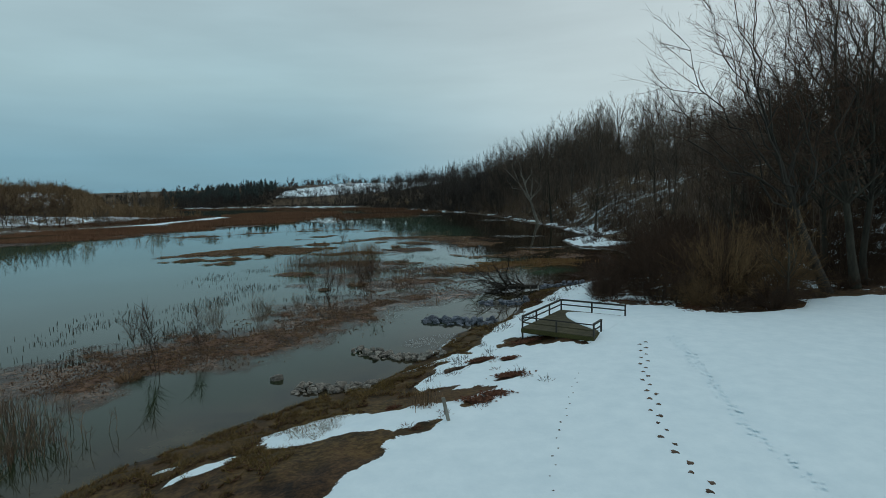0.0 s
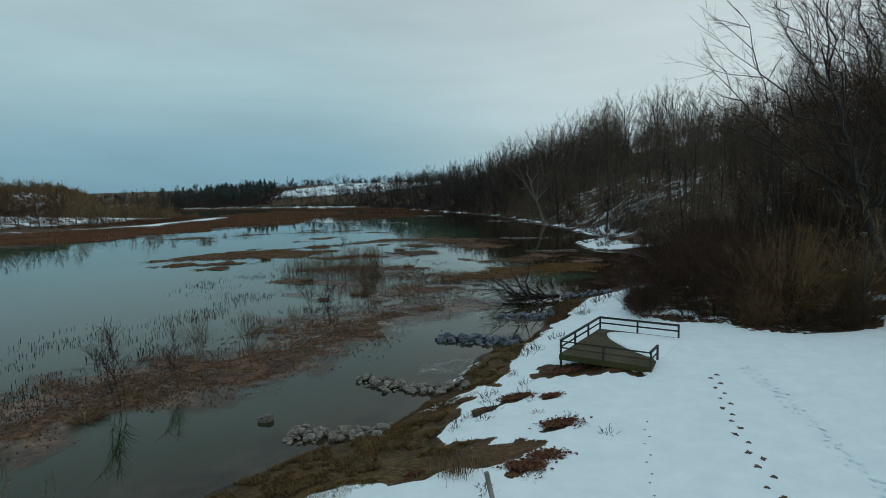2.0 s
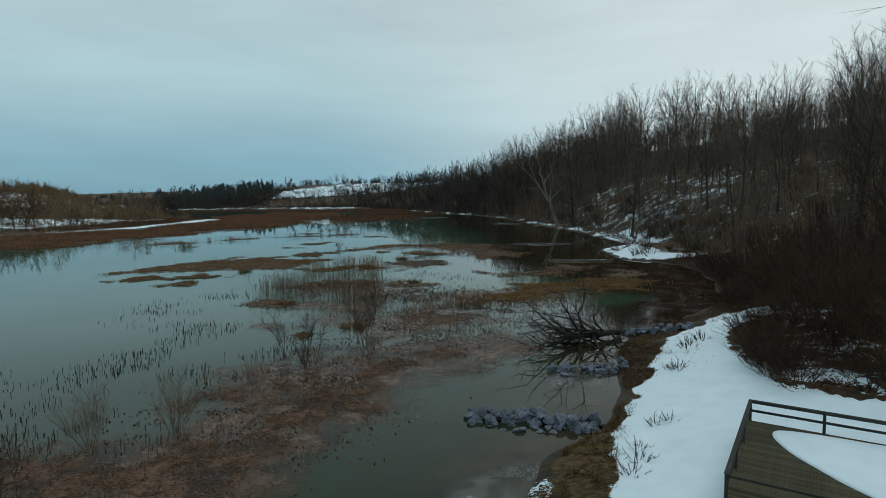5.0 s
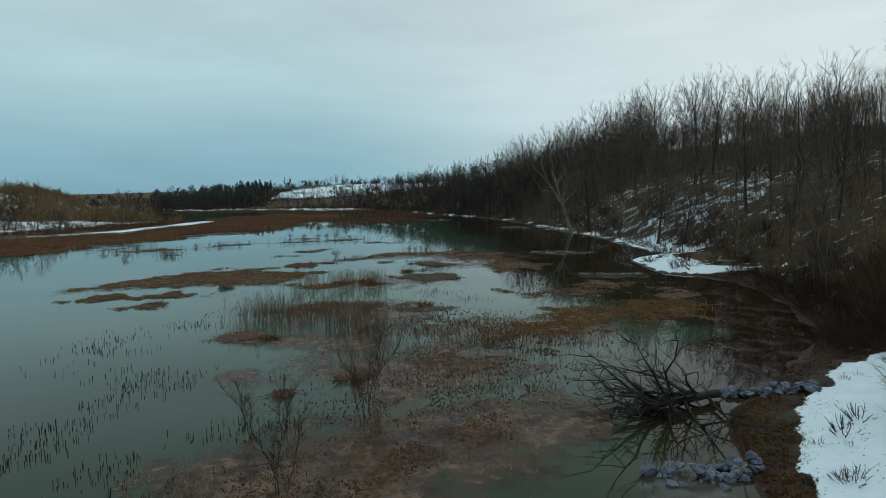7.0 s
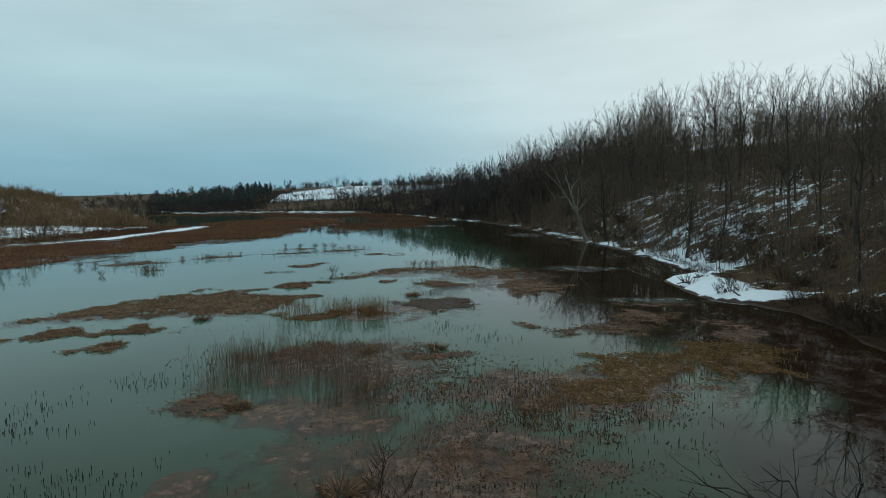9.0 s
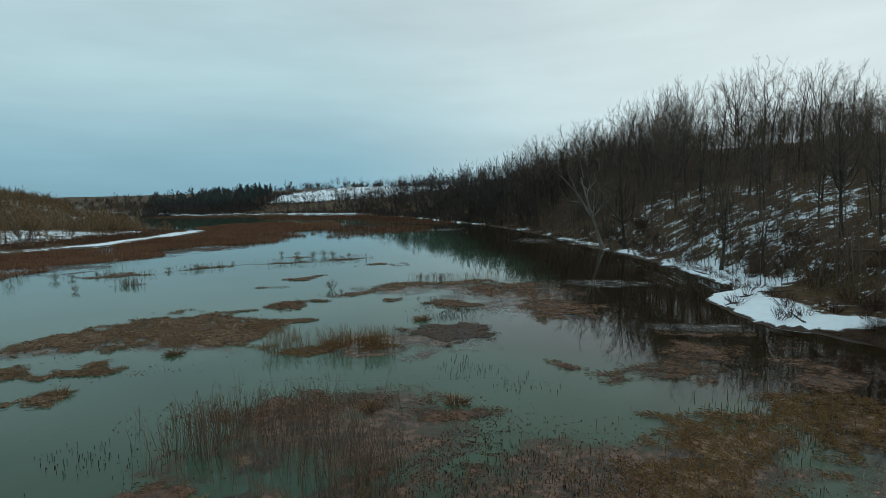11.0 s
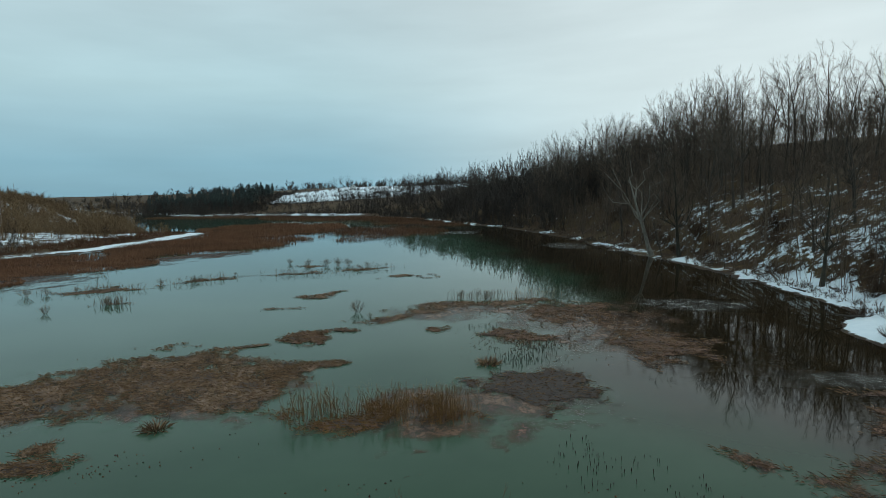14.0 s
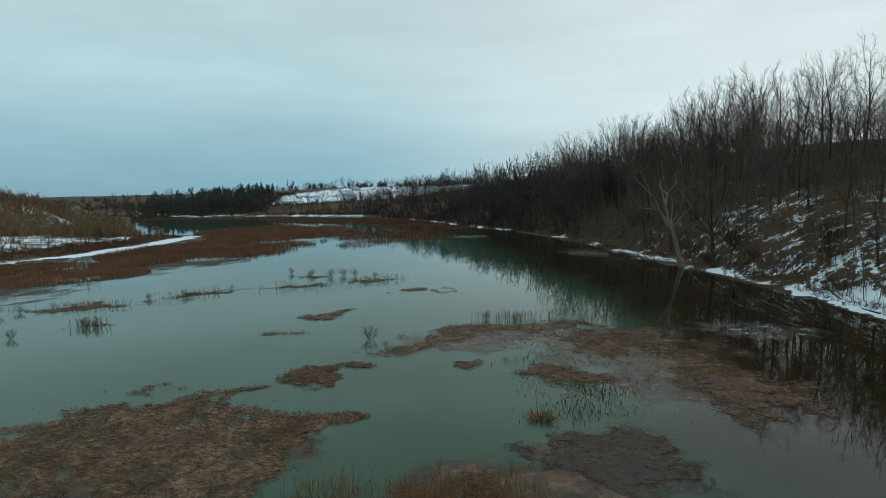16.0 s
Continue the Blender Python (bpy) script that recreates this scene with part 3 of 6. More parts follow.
for ice in ((9.0, 27.2, 3.2, 2.0, 40), (15.5, 39.5, 3.5, 2.6, 45), (37, 133, 8, 5, -20), (36, 100, 9, 2.5, -15), (46, 225, 7, 12, 0), (20, 300, 12, 12, 0),
            (-150, 600, 60, 10, -30)):
    build_ice(*ice)


# ---- trees ----
def limb_points(rng, p, d, length, n, jitter, lift):
    pts = [p.copy()]
    for _ in range(n):
        d = (d + Vector((rng.gauss(0, jitter), rng.gauss(0, jitter), rng.gauss(0, jitter) + lift))).normalized()
        p = p + d * (length / n)
        pts.append(p.copy())
    return pts


def along(pts, t):
    k = min(int(t * (len(pts) - 1)), len(pts) - 2)
    return pts[k].lerp(pts[k + 1], t * (len(pts) - 1) - k), (pts[k + 1] - pts[k]).normalized()


def grow_tree(seed, height, radius, limbs=14, subs=6, twigs=5, clear=0.42, spread=0.2, lean=(0, 0), twig_r=0.012, fine=2, crook=0.035, bow=0.12, far=False):
    """Trunk soup and crown soup of a bare broadleaf tree: ascending limbs that fan out to a rounded crown."""
    rng = random.Random(seed)
    wood, crown = Soup(), Soup()
    n = 4 if far else 8
    trunk = limb_points(rng, Vector((0, 0, -0.3)), Vector((lean[0], lean[1], 1)).normalized(), height * 0.84, n, 0.045, 0.03)
    wood.tube(trunk, [radius * (1.3 if i == 0 else 1 - 0.9 * (i / n) ** 0.9) for i in range(n + 1)], 4 if far else 7, False)
    bole = trunk[-1].z
    centre = along(trunk, min(0.98, (clear + 0.5 * (1 - clear)) * height / bole))[0]
    w, hh = spread * height, (1 - clear) * 0.54 * height
    for i in range(limbs):
        u = (i + rng.random()) / limbs
        rise, ang = -0.5 + 1.46 * u, i * 2.4 + rng.uniform(-0.5, 0.5)
        flat = math.sqrt(1 - rise * rise)
        out = Vector((math.cos(ang), math.sin(ang), 0))
        tip = centre + (out * (flat * w) + Vector((0, 0, rise * hh))) * rng.uniform(0.78, 1.06)
        z0 = min(max(tip.z - (0.9 + 0.9 * u) * flat * w - 0.12 * height, clear * 0.72 * height), bole * 0.9)
        p = along(trunk, max(0.05, z0 / bole))[0]
        L = (tip - p).length
        mid = p.lerp(tip, 0.5) + out * (bow * L) + Vector((rng.gauss(0, 0.06), rng.gauss(0, 0.06), 0)) * L
        m = 3 if far else 9 if fine > 2 else 5
        pts = [p]
        for k in range(1, m + 1):
            v = k / m
            pts.append(p * (1 - v) ** 2 + mid * (2 * v * (1 - v)) + tip * v * v + Vector((rng.gauss(0, crook), rng.gauss(0, crook), rng.gauss(0, crook))) * (L if k < m else 0))
        r = max(0.018, radius * 0.40 * (1 - 0.65 * z0 / bole))
        wood.tube(pts, [r * (1 - 0.86 * k / m) for k in range(m + 1)], 3 if far else 4, False)
        for j in range(subs):
            v = 0.22 + 0.78 * (j + rng.random()) / subs
            q, axis = along(pts, min(v, 0.99))
            away = (q - centre).normalized()
            d2 = (axis + away * 0.45 + Vector((rng.gauss(0, 0.5), rng.gauss(0, 0.5), rng.gauss(0.05, 0.35)))).normalized()
            L2 = L * (0.46 - 0.30 * v) * rng.uniform(0.65, 1.2)
            pts2 = limb_points(rng, q, d2, L2, 2, 0.17, 0.1)
            if far:
                crown.spike(q, pts2[-1], twig_r * 1.7)
            else:
                crown.tube(pts2, [max(r * 0.3, twig_r * 1.2), max(r * 0.2, twig_r), twig_r * 0.5], 3, False)
            for k in range(twigs):
                q2, a2 = along(pts2, 0.12 + 0.88 * (k + rng.random()) / twigs * 0.99)
                d3 = (a2 + Vector((rng.gauss(0, 0.5), rng.gauss(0, 0.5), rng.gauss(0.03, 0.42)))).normalized()
                tip2 = q2 + d3 * L2 * rng.uniform(0.35, 0.75)
                crown.spike(q2, tip2, twig_r)
                for _ in range(fine):
                    q3 = q2.lerp(tip2, rng.uniform(0.15, 0.85))
                    crown.spike(q3, q3 + (d3 + Vector((rng.gauss(0, 0.5), rng.gauss(0, 0.5), rng.gauss(0.1, 0.4)))).normalized() * L2 * rng.uniform(0.2, 0.42), twig_r * 0.75)
    return wood, crown


def tree_kind(seed, label, bark=BARK, twig=TWIG, **how):
    wood, crown = grow_tree(seed, **how)
    root = new("tree")
    part("trunk", wood.mesh("trunk", bark, True), root)
    part("crown", crown.mesh("crown", twig), root)
    return tagged(root, label, "tree", "bare trees on the wooded hillside")


def bush_soup(seed, height, width, stems, twigs, r=0.014, droop=0.0):
    rng = random.Random(seed)
    s = Soup()
    for _ in range(stems):
        a, rr = rng.uniform(0, 6.283), rng.random() ** 0.6
        base = Vector((math.cos(a) * rr * width * 0.22, math.sin(a) * rr * width * 0.22, -0.1))
        d = Vector((math.cos(a) * rr * width / height * 0.9, math.sin(a) * rr * width / height * 0.9, 1)).normalized()
        L = height * rng.uniform(0.6, 1.1)
        pts = limb_points(rng, base, d, L, 4, 0.13, -droop)
        s.tube(pts, [r * 1.5, r * 1.3, r, r * 0.8, r * 0.4], 3, False)
        for k in range(twigs):
            t = 0.3 + 0.7 * (k + rng.random()) / twigs
            i = min(int(t * 4), 3)
            q = pts[i].lerp(pts[i + 1], t * 4 - i)
            d2 = (d + Vector((rng.gauss(0, 0.6), rng.gauss(0, 0.6), rng.gauss(0, 0.4)))).normalized()
            s.spike(q, q + d2 * L * rng.uniform(0.15, 0.4), r * 0.85)
    return s


def dome_soup(seed, height, width, stems, twigs, r):
    """A rounded shrub: arching stems that end on a dome, with fine twigs."""
    rng = random.Random(seed)
    s = Soup()
    for _ in range(stems):
        a, e = rng.uniform(0, 6.283), math.asin(rng.uniform(0.05, 1.0))
        k = rng.uniform(0.72, 1.04) * (0.9 + 0.2 * math.sin(3 * a + seed) * math.cos(e))
        tip = Vector((math.cos(a) * math.cos(e) * width * k, math.sin(a) * math.cos(e) * width * k, math.sin(e) * height * k))
        q = rng.random() ** 0.5 * width * 0.22
        base = Vector((math.cos(a) * q, math.sin(a) * q, -0.2))
        mid = base.lerp(tip, 0.5) + Vector((0, 0, height * 0.12 * math.cos(e)))
        pts = [base]
        for i in range(1, 5):
            u = i / 4
            p = base * (1 - u) ** 2 + mid * 2 * u * (1 - u) + tip * u * u
            pts.append(p + Vector((rng.gauss(0, 0.12), rng.gauss(0, 0.12), rng.gauss(0, 0.1))))
        s.tube(pts, [r * 2.2, r * 1.7, r * 1.3, r, r * 0.5], 3, False)
        for _ in range(twigs):
            u = 0.35 + 0.65 * rng.random() ** 0.7
            i = min(int(u * 4), 3)
            q = pts[i].lerp(pts[i + 1], u * 4 - i)
            d = ((pts[i + 1] - pts[i]).normalized() + Vector((rng.gauss(0, 0.6), rng.gauss(0, 0.6), rng.gauss(0.1, 0.5)))).normalized()
            s.spike(q, q + d * rng.uniform(0.35, 1.2), r * 0.8)
    return s


def bush_kind(seed, label, material, group, name="shrub", **how):
    return tagged(new(name, bush_soup(seed, **how).mesh(name, material)), label, "shrub", group)


def stand(proto, x, y, scale=1.0, turn=0.0, sink=0.0, z=None, used=set()):
    """Puts a thing on the ground; the first call moves the pattern itself."""
    m = pose(x, y, (ground_z(x, y) if z is None else z) - sink, 0, 0, turn) @ Matrix.Scale(scale, 4)
    if proto.name in used:
        return copy_thing(proto, m)
    used.add(proto.name)
    proto.matrix_basis = m
    return proto


FOREST = [
    tree_kind(11, "tall bare dark-barked tree on the wooded slope", height=24, radius=0.30, limbs=16, subs=7, twigs=6, clear=0.42, spread=0.20),
    tree_kind(12, "slender bare grey-brown tree on the wooded slope", height=22, radius=0.22, limbs=14, subs=7, twigs=6, clear=0.48, spread=0.16),
    tree_kind(13, "broad-crowned bare tree among the slope's woods", height=23, radius=0.34, limbs=18, subs=7, twigs=6, clear=0.38, spread=0.25),
    tree_kind(14, "thin bare pole-like tree on the wooded slope", height=18, radius=0.14, limbs=11, subs=6, twigs=6, clear=0.5, spread=0.15),
    tree_kind(15, "forked bare dark tree among the slope's woods", height=20, radius=0.24, limbs=15, subs=7, twigs=6, clear=0.34, spread=0.23, lean=(0.1, 0.02)),
    tree_kind(16, "leaning bare tree near the lake's bank", height=15, radius=0.19, limbs=13, subs=6, twigs=7, clear=0.3, spread=0.26, lean=(-0.3, 0.05)),
]


def plant_forest():
    rng = random.Random(5)
    spots = []

    def free(x, y, gap):
        if any((x - a) ** 2 + (y - b) ** 2 < gap * gap for a, b in spots):
            return False
        spots.append((x, y))
        return True

    count, tries = 0, 0
    while count < 165 and tries < 20000:
        tries += 1
        y = 52 + 250 * rng.random() ** 1.15
        foot = float(curve_x(HILL_FOOT, y))
        depth = rng.random() ** 1.3 * 60
        x = foot - 2 + depth
        size = float(np.interp(y, [60, 105, 130, 150, 165, 190, 240, 300], [0.72, 0.83, 0.78, 0.64, 0.74, 1.08, 1.18, 1.05]))
        if x > 60 + (y - 10) * 1.05 or not free(x, y, 2.6 if depth < 30 else 3.2):
            continue
        if depth < 4:
            k = rng.choice((3, 5, 5, 3))
        else:
            k = rng.choice((0, 0, 1, 1, 2, 3, 4))
        stand(FOREST[k], x, y, rng.choice((0.6, 0.7, 0.8, 0.88, 0.92, 0.98, 1.06)) * size * (0.8 if depth < 6 else 1), rng.uniform(0, 360) if k != 5 else rng.uniform(-60, 60))
        count += 1


plant_forest()


def skyline_trees():
    """Large round-crowned trees that rise above the rest of the hill."""
    big = [tree_kind(21, "large round-crowned bare tree high on the slope", height=26, radius=0.36, limbs=20, subs=8, twigs=6, clear=0.40, spread=0.23, twig_r=0.012),
           tree_kind(22, "tall narrow-crowned bare tree high on the slope", height=27, radius=0.32, limbs=18, subs=8, twigs=6, clear=0.46, spread=0.17, twig_r=0.012)]
    rng = random.Random(15)
    stand(big[0], 78, 192, 1.0, 40)
    for k in range(76):
        y = 70 + 3.7 * k + rng.uniform(-2, 2)
        x = float(curve_x(HILL_FOOT, y)) + rng.uniform(10, 55)
        stand(big[rng.choice((0, 0, 1))], x, y, rng.uniform(0.76, 1.2) * float(np.interp(y, [60, 105, 130, 150, 165, 190, 240, 300], [0.72, 0.83, 0.78, 0.64, 0.74, 1.08, 1.18, 1.05])), rng.uniform(0, 360))


skyline_trees()


def big_trees():
    """The large trees at the meadow's end, and the pale-barked ones over the water."""
    hero = [
        tree_kind(31, "very tall grey-barked bare tree with spreading limbs beside the meadow", BARK_GREY, BRUSH, lean=(-0.2, 0.0), height=29, radius=0.36, limbs=20, subs=9, twigs=7, clear=0.34, spread=0.27, twig_r=0.010, fine=3, crook=0.02),
        tree_kind(32, "tall grey-barked bare tree with ascending limbs beside the meadow", BARK_GREY, BRUSH, lean=(-0.08, 0.0), height=27, radius=0.30, limbs=18, subs=9, twigs=7, clear=0.36, spread=0.28, twig_r=0.010, fine=3, crook=0.02),
        tree_kind(33, "dark bare tree leaning out over the snow meadow", BARK_WET, BRUSH, height=22, radius=0.38, limbs=16, subs=9, twigs=7, clear=0.4, spread=0.26, lean=(-0.42, 0.0), twig_r=0.010, fine=3, crook=0.026),
    ]
    slim = tree_kind(34, "slender olive-barked tree in front of the tan shrub", BARK_GREY, BRUSH_TAN, height=9, radius=0.13, limbs=12, subs=5, twigs=5, clear=0.35, spread=0.24, lean=(0.08, 0), twig_r=0.008)
    stand(slim, 37.4, 26.4, 1.0, 0)
    for k, x, y, s, turn in ((2, 44.5, 31, 1.2, 0), (0, 48, 32, 1.12, 0), (1, 50, 33.5, 1.15, 0), (0, 56, 34, 1.15, 0), (1, 61, 38, 1.1, 80), (0, 64, 44, 1.0, 140), (1, 51, 40, 0.9, 200), (2, 57, 37, 1.1, 20), (1, 66, 36, 1.0, 300),
                             (0, 72, 52, 0.7, 30), (1, 47, 50, 0.55, 120), (0, 60, 55, 0.6, 250), (1, 53, 58, 0.6, 10), (0, 76, 42, 0.9, 200)):
        stand(hero[k], x, y, s, turn)
    pale = tree_kind(41, "white-barked crooked tree leaning over the lake's edge", BARK_PALE, TWIG, height=25, radius=0.60, limbs=9, subs=7, twigs=6, clear=0.46, spread=0.30, lean=(-0.42, -0.1), crook=0.06)
    stand(pale, 57.2, 191, 1.0, 0)
    olive = tree_kind(42, "olive-grey tree with heavy crooked limbs on the bank", BARK_GREY, TWIG, height=24, radius=0.46, limbs=13, subs=8, twigs=6, clear=0.4, spread=0.27, lean=(-0.12, 0), crook=0.06)
    stand(olive, 60.5, 184, 1.0, 0)
    stand(olive, 61, 140, 0.8, 190)
    stand(FOREST[5], 58, 187, 1.1, 10)


big_trees()


def plant_brush():
    dark = [bush_kind(51, "tangled leafless dark-brown thicket shrub", BRUSH, "thicket shrubs on the bank", height=4.2, width=5.0, stems=44, twigs=20, r=0.014),
            bush_kind(52, "low dense brown thicket shrub", BRUSH, "thicket shrubs on the bank", height=2.4, width=4.2, stems=44, twigs=18, r=0.012),
            bush_kind(53, "tall bare sapling clump", BRUSH, "thicket shrubs on the bank", height=7.5, width=4.5, stems=30, twigs=26, r=0.015)]
    tan = tagged(new("shrub", dome_soup(54, 8.3, 5.6, 330, 22, 0.011).mesh("shrub", BRUSH_TAN)), "large rounded tan-brown leafless shrub at the meadow's edge", "shrub", "thicket shrubs on the bank")
    rng = random.Random(9)
    for x, y, s in ((33.8, 29.8, 1.0), (38.6, 29.8, 0.8), (30.6, 27.6, 0.4)):
        stand(tan, x, y, s, rng.uniform(0, 360))
    # thicket beside the meadow and round the cove
    made = 0
    while made < 95:
        x, y = rng.uniform(23, 66), rng.uniform(25, 64)
        edge = min(31.0 if x < 29 else 24.5, 60) if x < 36 else 25 + (x - 36) * 0.42
        if y < edge + 0.8 or x < 24 + max(0, y - 37) * 0.78 or float(land(np.array([x]), np.array([y]))[1][0]) < 0.9:
            continue
        made += 1
        front = y < edge + 5
        stand(dark[rng.choice((0, 1, 1) if front else (0, 0, 2, 2))], x, y, rng.uniform(0.6, 0.95) if front else rng.uniform(0.75, 1.2), rng.uniform(0, 360))
    # low growth fronting the thicket and hanging over the cove
    front = [(23.6, 33.5), (24.2, 37), (26.5, 41), (30, 45.5), (34, 50.5), (38.5, 55.5)]
    for k in range(46):
        t = rng.random() * 4.99
        (ax, ay), (bx, by) = front[int(t)], front[int(t) + 1]
        u = t - int(t)
        off = 0.8 + rng.random() * 5
        stand(dark[rng.choice((0, 1, 1))], ax + (bx - ax) * u + off, ay + (by - ay) * u - off * 0.25, rng.uniform(0.4, 0.8), rng.uniform(0, 360))
    for _ in range(44):
        y = rng.uniform(55, 95)
        x = float(curve_x(RIGHT_SHORE, y)) + rng.uniform(0.8, 6)
        stand(dark[rng.choice((0, 1, 1))], x, y, rng.uniform(0.45, 0.95), rng.uniform(0, 360))
    # thick growth along the hill's foot
    for _ in range(42):
        y = 62 + 150 * rng.random()
        x = float(curve_x(HILL_FOOT, y)) + rng.uniform(-0.5, 11)
        if not (97 < y < 124 and x < 57):
            stand(dark[rng.choice((0, 1, 2))], x, y, rng.uniform(0.5, 0.9), rng.uniform(0, 360))
    # bank of the wooded hill
    for _ in range(60):
        y = 62 + 260 * rng.random() ** 1.3
        x = float(curve_x(HILL_FOOT, y)) + rng.uniform(-2.0, 30) * rng.random()
        if float(land(np.array([x]), np.array([y]))[1][0]) > 1.5 and not (93 < y < 122 and x < 56):
            stand(dark[rng.choice((0, 1, 2, 2))], x, y, rng.uniform(0.4, 0.85), rng.uniform(0, 360))


plant_brush()


def undergrowth():
    """Saplings and poles through the woods, too many to count."""
    rng = random.Random(77)
    s = Soup()
    spots = []
    for _ in range(3600):
        y = 40 + 300 * rng.random() ** 1.2
        spots.append((float(curve_x(HILL_FOOT, y)) + rng.uniform(-3, 75) * rng.random() ** 0.8, y))
    p = np.array(spots)
    heights, inland, _, _ = land(p[:, 0], p[:, 1])
    for (x, y), zz, dr in zip(spots, heights, inland):
        if dr < 2.5 or (y < 62 and x < 44):
            continue
        z = (zz,)
        h = rng.uniform(2.0, 6) if rng.random() < 0.8 else rng.uniform(6, 15)
        r = 0.012 + h * 0.006
        d = Vector((rng.gauss(-0.05, 0.12), rng.gauss(0, 0.1), 1)).normalized()
        pts = limb_points(rng, Vector((x, y, z[0] - 0.2)), d, h, 3, 0.07, 0.02)
        s.tube(pts, [r, r * 0.8, r * 0.55, r * 0.2], 3, False)
        for _ in range(9):
            k = rng.choice((1, 1, 2))
            q = pts[k].lerp(pts[k + 1], rng.random())
            d2 = (d * 0.9 + Vector((rng.gauss(0, 0.6), rng.gauss(0, 0.6), rng.gauss(0, 0.25)))).normalized()
            s.spike(q, q + d2 * h * rng.uniform(0.12, 0.32), r * 0.4)
    for _ in range(60):
        y = 95 + 200 * rng.random()
        x = float(curve_x(HILL_FOOT, y)) + rng.uniform(0, 40)
        z = ground_z(x, y)
        a, L = rng.uniform(0, 6.283), rng.uniform(4, 10)
        q = Vector((x + math.cos(a) * L, y + math.sin(a) * L, 0))
        q.z = ground_z(q.x, q.y) + 0.15
        s.tube([Vector((x, y, z + 0.1)), q], [0.2, 0.1], 5)
    tagged(new("undergrowth", s.mesh("undergrowth", TWIG)), "leafless saplings, poles and fallen logs through the woods", "undergrowth", kind="stuff")


undergrowth()


def far_woods(name, label, spots, seed, sizes, material=FARWOOD, limbs=12, subs=4, twigs=3, r=0.05):
    """A distant stand as one mesh."""
    rng = random.Random(seed)
    kinds = []
    for k in range(5):
        w, c = grow_tree(seed * 10 + k, 18, 0.26, limbs, subs, twigs, 0.3 + 0.04 * k, 0.25 - 0.02 * k, twig_r=r, fine=1, far=True)
        kinds.append((np.array([tuple(p) for p in w.v + c.v]), w.f + [tuple(i + len(w.v) for i in f) for f in c.f]))
    V, F, base = [], [], 0
    for (x, y), z in zip(spots, ground_many(spots)):
        v, f = rng.choice(kinds)
        s, a = rng.uniform(*sizes) * rng.choice((0.6, 0.85, 1.0, 1.0)) / 18, rng.uniform(0, 6.283)
        c, q = math.cos(a) * s, math.sin(a) * s
        V.append(np.stack([v[:, 0] * c - v[:, 1] * q + x, v[:, 0] * q + v[:, 1] * c + y, v[:, 2] * s + z], 1))
        F += [tuple(i + base for i in face) for face in f]
        base += len(v)
    me = mesh_of(name, np.concatenate(V).tolist(), F, material)
    tagged(new(name, me), label, "woods", kind="stuff")


def brush_pattern(seed, r):
    """Points and faces of one small rounded bush, a unit high."""
    rng = random.Random(seed)
    s = Soup()
    for _ in range(7):
        a, e = rng.uniform(0, 6.283), math.asin(rng.uniform(0.1, 1.0))
        k = rng.uniform(0.6, 0.85)
        base = Vector((math.cos(a) * 0.12, math.sin(a) * 0.12, -0.05))
        tip = Vector((math.cos(a) * math.cos(e) * 0.62 * k, math.sin(a) * math.cos(e) * 0.62 * k, math.sin(e) * k))
        s.spike(base, tip, r)
        for _ in range(7):
            q = base.lerp(tip, rng.uniform(0.35, 0.98))
            d = (tip - base).normalized() + Vector((rng.gauss(0, 0.8), rng.gauss(0, 0.8), rng.gauss(0.1, 0.6)))
            s.spike(q, q + d.normalized() * rng.uniform(0.12, 0.34), r * 0.8)
    return s


def fuzz(name, label, spots, seed, low, high, material, r=0.05):
    """Brushy cover far off: rounded twiggy bushes in one mesh."""
    rng = random.Random(seed)
    mean = (low + high) / 2
    kinds = []
    for k in range(6):
        pattern = brush_pattern(seed * 7 + k, r / mean)
        v = np.array([tuple(p) for p in pattern.v])
        kinds.append((v, pattern.f))
    V, F, base = [], [], 0
    wide = vnoise(np.array([p[0] for p in spots]), np.array([p[1] for p in spots]), 45, 2, 40)
    for (x, y), z, n in zip(spots, ground_many(spots), wide):
        v, f = rng.choice(kinds)
        h, a = rng.uniform(low, high) * (0.5 + float(n)), rng.uniform(0, 6.283)
        c, q = math.cos(a) * h, math.sin(a) * h
        V.append(np.stack([v[:, 0] * c - v[:, 1] * q + x, v[:, 0] * q + v[:, 1] * c + y, v[:, 2] * h + z - 0.15], 1))
        F += [tuple(i + base for i in face) for face in f]
        base += len(v)
    tagged(new(name, mesh_of(name, np.concatenate(V).tolist(), F, material)), label, "brush", kind="stuff")


def left_of(p):
    return float(signed(LEFT_SHORE, np.array([p[0]]), np.array([p[1]]), False)[0])


GROVE = [(-145, 216, 1.0), (-152, 222, 1.1), (-142, 221, 1.05), (-136, 218, 1.0), (-133, 226, 1.1), (-140, 243, 1.15), (-158, 214, 1.0), (-150, 232, 1.1), (-128, 250, 0.6), (-124, 268, 0.55), (-121, 292, 0.5), (-118, 316, 0.55),
         (-166, 208, 1.1), (-146, 240, 1.2), (-160, 236, 1.1)]
WILLOW = (-122, 238)


